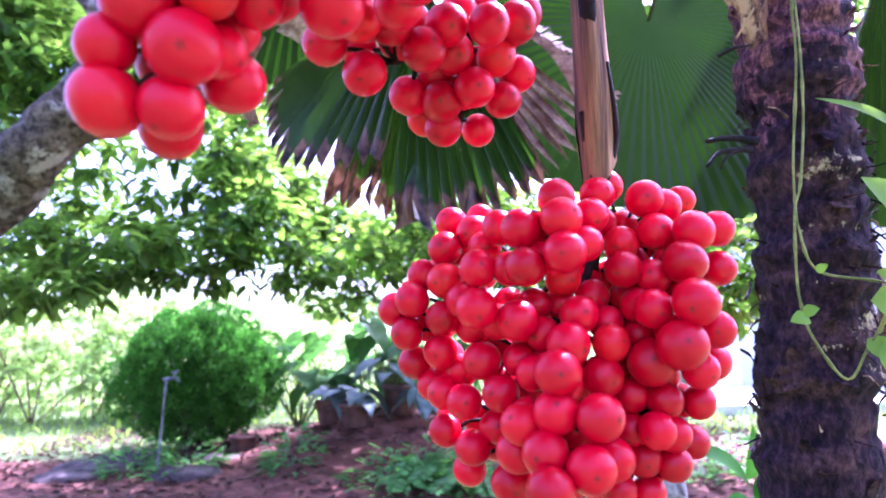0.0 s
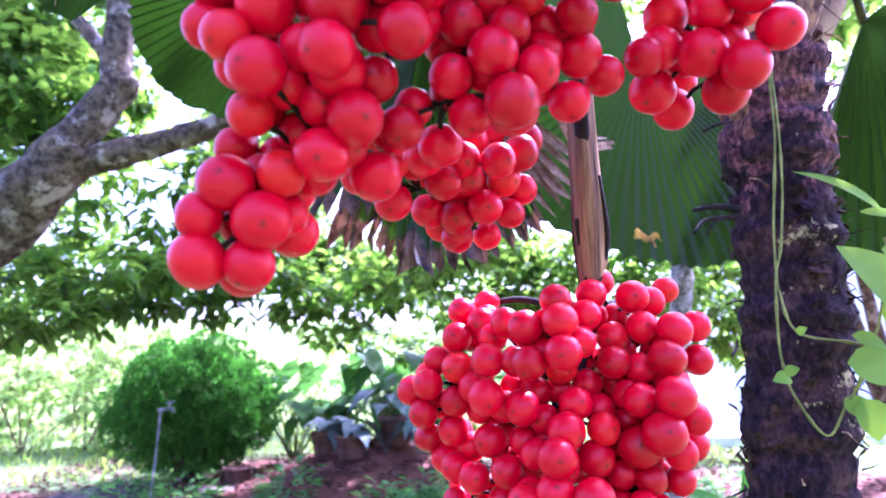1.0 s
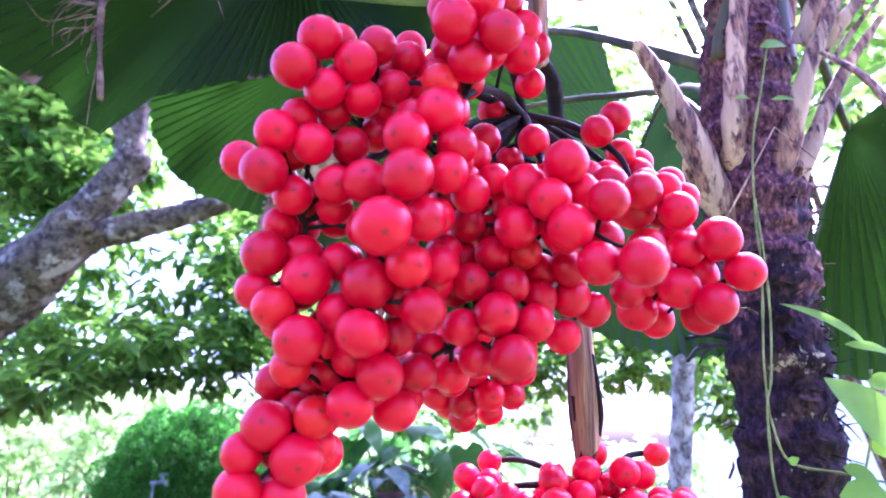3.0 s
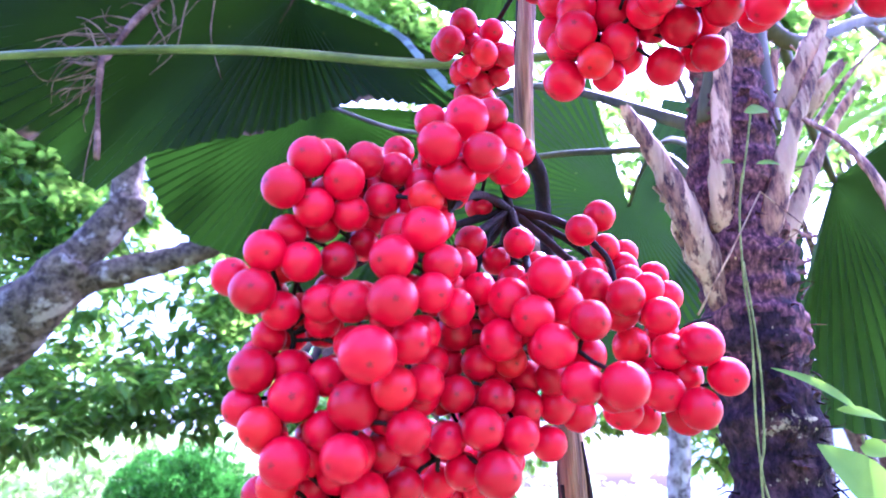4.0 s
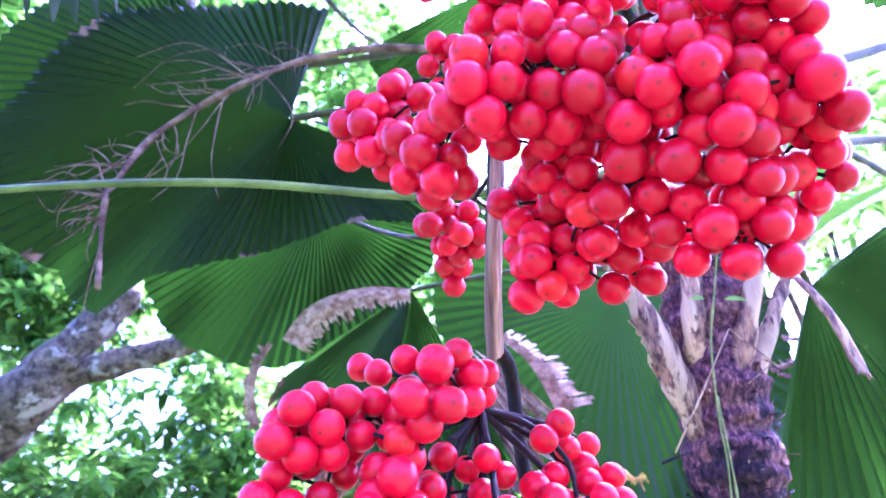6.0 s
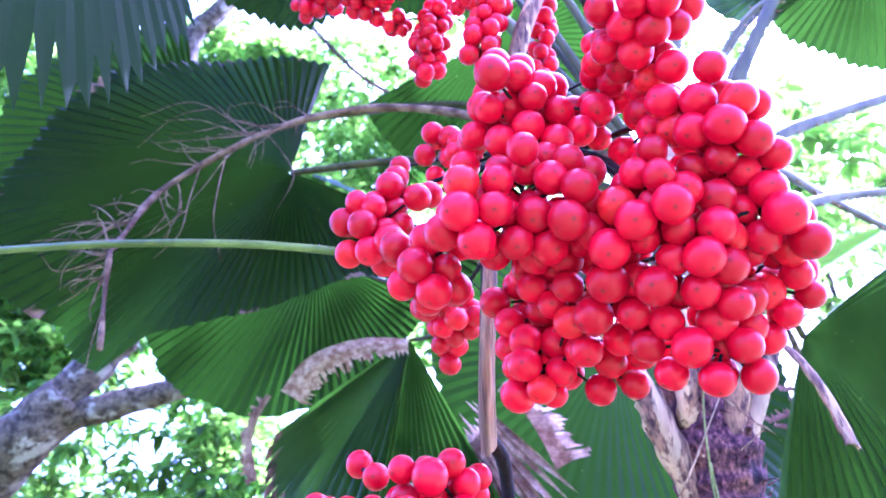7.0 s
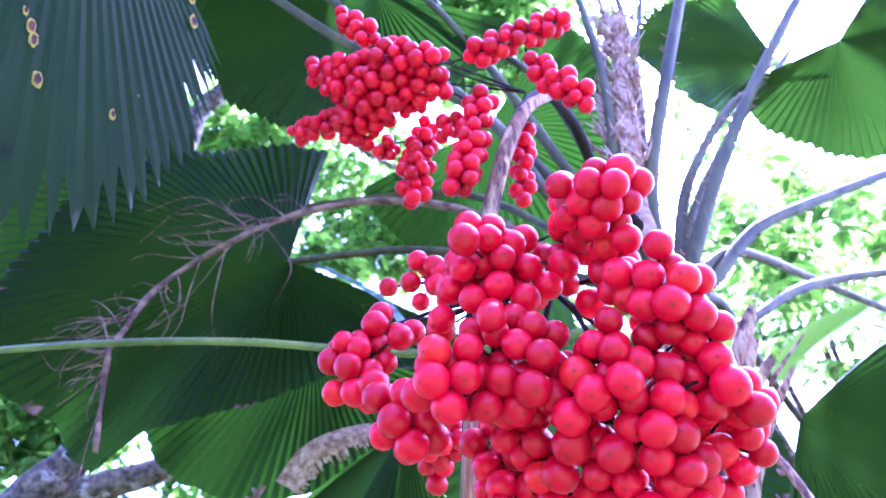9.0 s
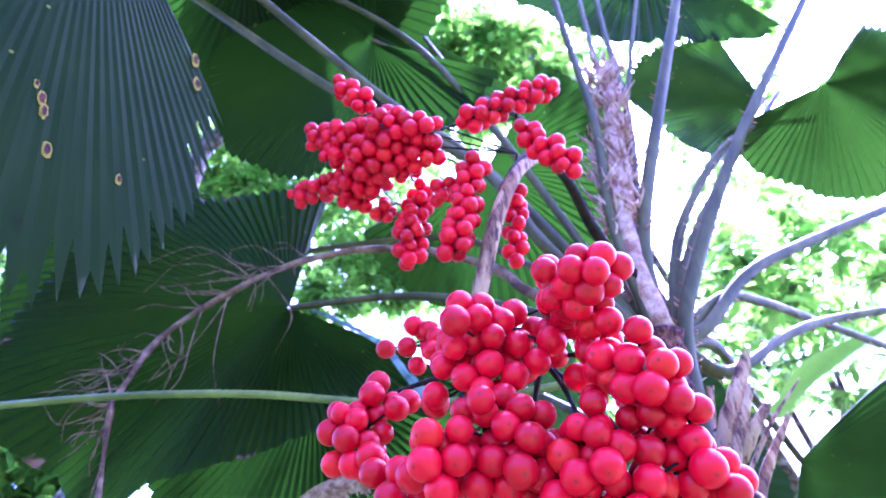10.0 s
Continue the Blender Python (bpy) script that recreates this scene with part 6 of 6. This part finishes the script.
def broad_plant(name, at, height, count, size, mat, label, seed, group="", lean=(0, 0, 0)):
    rnd = random.Random(seed)
    plant = base(name, tuple(at), label, "plant", group)
    for k in range(count):
        a = k * 2.4 + rnd.uniform(-0.4, 0.4)
        reach = height * rnd.uniform(0.3, 0.8)
        top = Vector(at) + Vector((math.cos(a) * reach, math.sin(a) * reach, height * rnd.uniform(0.45, 1.05))) + Vector(lean)
        bm = bmesh.new()
        tube(bm, smooth_line([Vector(at), Vector(at).lerp(top, 0.5) + Vector((0, 0, height * 0.12)), top], 4), (0.008, 0.004), 6)
        part("leaf_stalk", bm, M_GREENSTEM, plant)
        bm = bmesh.new()
        ln = size * rnd.uniform(0.7, 1.15)
        heart_leaf(bm, top, Vector((math.cos(a), math.sin(a), rnd.uniform(-0.7, 0.1))), Vector((rnd.uniform(-0.3, 0.3), rnd.uniform(-0.3, 0.3), 1)), ln, ln * rnd.uniform(0.6, 0.8))
        part("leaf", bm, mat, plant)
    return plant


for (x, y, r, h) in ((-0.840, 4.346, 0.000)[:2] + (0.10, 0.15), (-0.659, 4.215, 0.000)[:2] + (0.10, 0.15), (-0.380, 4.408, 0.000)[:2] + (0.12, 0.2), (-1.436, 4.396, 0.000)[:2] + (0.09, 0.11)):
    pot(on_ground(x, y, -0.01), r, h)
for k, (x, y, hh) in enumerate(((-0.813, 4.304, 0.000)[:2] + (0.11,), (-0.609, 4.174, 0.000)[:2] + (0.10,), (-0.437, 4.413, 0.000)[:2] + (0.22,), (-0.218, 4.198, 0.000)[:2] + (0.14,))):
    broad_plant("silver_plant", on_ground(x, y, 0.13), hh, 11, 0.19, M_SILVER, "potted plant with silvery grey-green hanging leaves", 50 + k, "silver plants")
for k, (x, y, hh) in enumerate(((-1.316, 5.442, 0.000)[:2] + (0.70,), (-0.819, 5.581, 0.000)[:2] + (0.85,), (-0.508, 5.354, 0.000)[:2] + (0.78,), (-0.183, 5.258, 0.000)[:2] + (0.75,), (-1.070, 5.511, 0.000)[:2] + (0.85,), (0.039, 4.954, 0.000)[:2] + (0.65,))):
    broad_plant("arum_plant", on_ground(x, y, 0.0), hh, 16, 0.34, M_POTLEAF, "tall broad-leaved green arum plant growing in soil", 60 + k, "arum plants")


def low_weeds():
    rng = np.random.default_rng(17)
    spots = [(-0.951, 3.830, 0.000), (-0.331, 3.507, 0.000), (-0.158, 3.629, 0.000), (0.055, 3.482, 0.000), (1.322, 3.668, 0.000), (-2.031, 4.071, 0.000), (-1.630, 3.958, 0.000), (0.548, 3.450, 0.000), (1.631, 3.960, 0.000), (-2.101, 5.170, 0.000)]
    for k, q in enumerate(spots):
        n = 160
        a = rng.uniform(0, 6.28, n)
        r = rng.random(n) ** 0.6 * rng.uniform(0.14, 0.28)
        c = np.array([tuple(on_ground(q[0] + math.cos(t) * s, q[1] + math.sin(t) * s)) for t, s in zip(a, r)])
        c[:, 2] += rng.random(n) ** 1.5 * (0.22 - 0.6 * r)
        w = np.c_[np.cos(a), np.sin(a), rng.uniform(-0.2, 0.6, n)]
        u = np.c_[rng.normal(0, 0.3, (n, 2)), np.ones(n)]
        tagged(leaf_cloud("weed_clump", c, w, u, rng.uniform(0.04, 0.10, n), rng.uniform(0.015, 0.035, n), M_WEED), "low green weeds growing from bare soil", "weed", "weed clumps", kind="stuff")


low_weeds()


def stones():
    rnd = random.Random(6)
    for (x, y, z) in ((-2.305, 4.179, 0.000), (-2.178, 4.358, 0.000), (-1.596, 3.876, 0.000), (-2.332, 3.928, 0.000), (-1.519, 4.209, 0.000)):
        bm = bmesh.new()
        bmesh.ops.create_icosphere(bm, subdivisions=3, radius=1.0)
        s = rnd.uniform(0.10, 0.2)
        for v in bm.verts:
            v.co *= 1 + 0.35 * noise.noise(v.co * 1.3 + Vector((x, y, 0)))
            v.co = Vector((v.co.x * s * 1.5, v.co.y * s, v.co.z * s * 0.35))
        ob = new("stone", mesh_of("stone", bm, M_STONE, smooth=False))
        ob.location = on_ground(x, y, 0.01)
        tagged(ob, "flat weathered stone half buried in soil", "stone", "stones")


stones()


# ---- distance ----
def far_bushes():
    rng = np.random.default_rng(23)
    for k in range(36):
        x = -12 + k * 0.95 + rng.uniform(-0.4, 0.4)
        y = rng.uniform(7.2, 9.5) if k % 2 else rng.uniform(9.5, 15)
        if k >= 26:
            x, y = -6.6 + (k - 26) * 0.5, rng.uniform(6.6, 7.6)
        if 0.36 < x / y < 0.56:
            continue
        z = ground_height(x, y)
        h = rng.uniform(0.7, 1.4) * (0.7 if -1.5 < x < 1 else 1.25 if x < 0 else 1.0)
        bush = base("far_bush", (x, y, z), "bush at the edge of the garden, coloured pale for strong sun", "bush", "far bushes")
        blobs = [((x + rng.uniform(-0.5, 0.5), y + rng.uniform(-0.4, 0.4), z + h * rng.uniform(0.3, 0.9)), (0.6, 0.5, h * 0.45), 26) for _ in range(4)]
        bm = bmesh.new()
        for b in blobs:
            tube(bm, smooth_line([(x, y, z - 0.05), Vector((x, y, z)).lerp(Vector(b[0]), 0.5), b[0]], 4), (0.012, 0.004), 6, 0.2)
        part("stem", bm, M_TWIG, bush)
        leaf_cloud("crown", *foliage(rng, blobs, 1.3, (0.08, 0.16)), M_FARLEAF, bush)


far_bushes()


def white_house():
    house = base("white_house", (5.2, 10.2, 0.1), "plain white garden house with a red slatted shutter", "house")
    x0, x1, y0, y1, z1 = 4.12, 9.5, 9.5, 12.5, 2.9

    def box(name, lo, hi, mat, label=""):
        bm = bmesh.new()
        bmesh.ops.create_cube(bm, size=1.0)
        for v in bm.verts:
            v.co = Vector([l + (h - l) * (k + 0.5) for l, h, k in zip(lo, hi, v.co)])
        return part(name, bm, mat, house, label, smooth=False)

    wx0, wx1, wz0, wz1 = 4.22, 4.60, 0.95, 1.65
    box("wall", (x0, y0, -0.1), (wx0, y0 + 0.2, z1), M_WALL)
    box("wall", (wx0, y0, -0.1), (wx1, y0 + 0.2, wz0), M_WALL)
    box("wall", (wx0, y0, wz1), (wx1, y0 + 0.2, z1), M_WALL)
    box("wall", (wx1, y0, -0.1), (x1, y0 + 0.2, z1), M_WALL)
    box("wall", (x0, y0 + 0.2, -0.1), (x0 + 0.2, y1, z1), M_WALL)
    box("roof", (x0 - 0.3, y0 - 0.4, z1), (x1 + 0.3, y1, z1 + 0.15), M_POT, "brown low roof")
    for k in range(7):
        a = wz0 + 0.03 + k * 0.098
        box("slat", (wx0, y0 + 0.06, a), (wx1, y0 + 0.09, a + 0.05), M_SHUTTER)
    box("window_back", (wx0, y0 + 0.15, wz0), (wx1, y0 + 0.18, wz1), M_WALL)


white_house()

# added pale slab: bounces sun onto the house and fills the white gap
bm = bmesh.new()
bmesh.ops.create_cube(bm, size=1.0)
for v in bm.verts:
    v.co = Vector((6.0 + v.co.x * 7.0, 10.5 + v.co.y * 7.6, 0.03 + v.co.z * 0.12))
tagged(part("pavement", bm, M_BOUNCESLAB, None, smooth=False), "added pale slab bouncing sun onto the white house", "pavement", kind="structure")


# ---- plants by the foot of the palm ----
def strap_plant():
    plant = base("strap_plant", (0.37, 0.70, 0), "young plant with long smooth green leaves beside the palm trunk", "plant")
    heart = Vector((0.3057, 0.7000, 0.6043))
    bm = bmesh.new()
    tube(bm, smooth_line([(0.37, 0.70, -0.02), (0.375, 0.70, 0.3), heart], 6), (0.007, 0.005), 8, 0.2)
    part("stem", bm, M_GREENSTEM, plant)
    for a, b, w, face in (((0.3035, 0.7000, 0.6109), (0.2115, 0.6400, 0.6687), 0.011, (0.3, -1, 0.9)), ((0.3064, 0.7100, 0.6187), (0.3098, 0.7000, 0.6750), 0.010, (0.2, -1, 0.1)), ((0.3041, 0.6900, 0.6067), (0.3286, 0.6800, 0.6245), 0.014, (0, -1, 0.6)),
                          ((0.3028, 0.6900, 0.6040), (0.3198, 0.6900, 0.6431), 0.008, (0, -1, 0.4)), ((0.3009, 0.6900, 0.6013), (0.2365, 0.6200, 0.5997), 0.012, (0, -0.8, 1)), ((0.3064, 0.6900, 0.6013), (0.3056, 0.6200, 0.5988), 0.012, (0, -0.8, 1))):
        bm = bmesh.new()
        blade(bm, a, b, w, face, 0.25, 12)
        part("leaf", bm, M_STRAP, plant)


strap_plant()


def fern(at, reach, count, seed):
    rnd = random.Random(seed)
    plant = base("fern", tuple(at), "bright green feathery fern growing from the soil bank", "fern", "ferns")
    for k in range(count):
        a = k * 2.4 + rnd.uniform(-0.3, 0.3)
        ln = reach * rnd.uniform(0.7, 1.1)
        line = smooth_line([at, at + Vector((math.cos(a) * ln * 0.45, math.sin(a) * ln * 0.45, ln * 0.42)), at + Vector((math.cos(a) * ln, math.sin(a) * ln, ln * 0.22))], 9)
        bm = bmesh.new()
        tube(bm, line, (0.003, 0.001), 5)
        for i in range(3, len(line) - 1):
            way = (line[i + 1] - line[i]).normalized()
            side = way.cross(Vector((0, 0, 1))).normalized()
            w = 0.26 * reach * math.sin(math.pi * min(1, (i - 1) / len(line))) ** 0.7
            for s in (1, -1):
                p = line[i]
                tip = p + side * s * w + way * 0.3 * w + Vector((0, 0, -0.15 * w))
                v = [bm.verts.new(q) for q in (p, p.lerp(tip, 0.4) + way * 0.012, tip, p.lerp(tip, 0.4) - way * 0.012)]
                bm.faces.new(v)
        part("frond", bm, M_WEED, plant)


for k, (q, r, c) in enumerate((((-0.203, 3.605, 0.000), 0.24, 9), ((-0.063, 3.490, 0.000), 0.28, 9), ((0.066, 3.335, 0.000), 0.26, 9), ((-0.274, 3.355, 0.000), 0.2, 8))):
    fern(on_ground(q[0], q[1]), r, c, 90 + k)
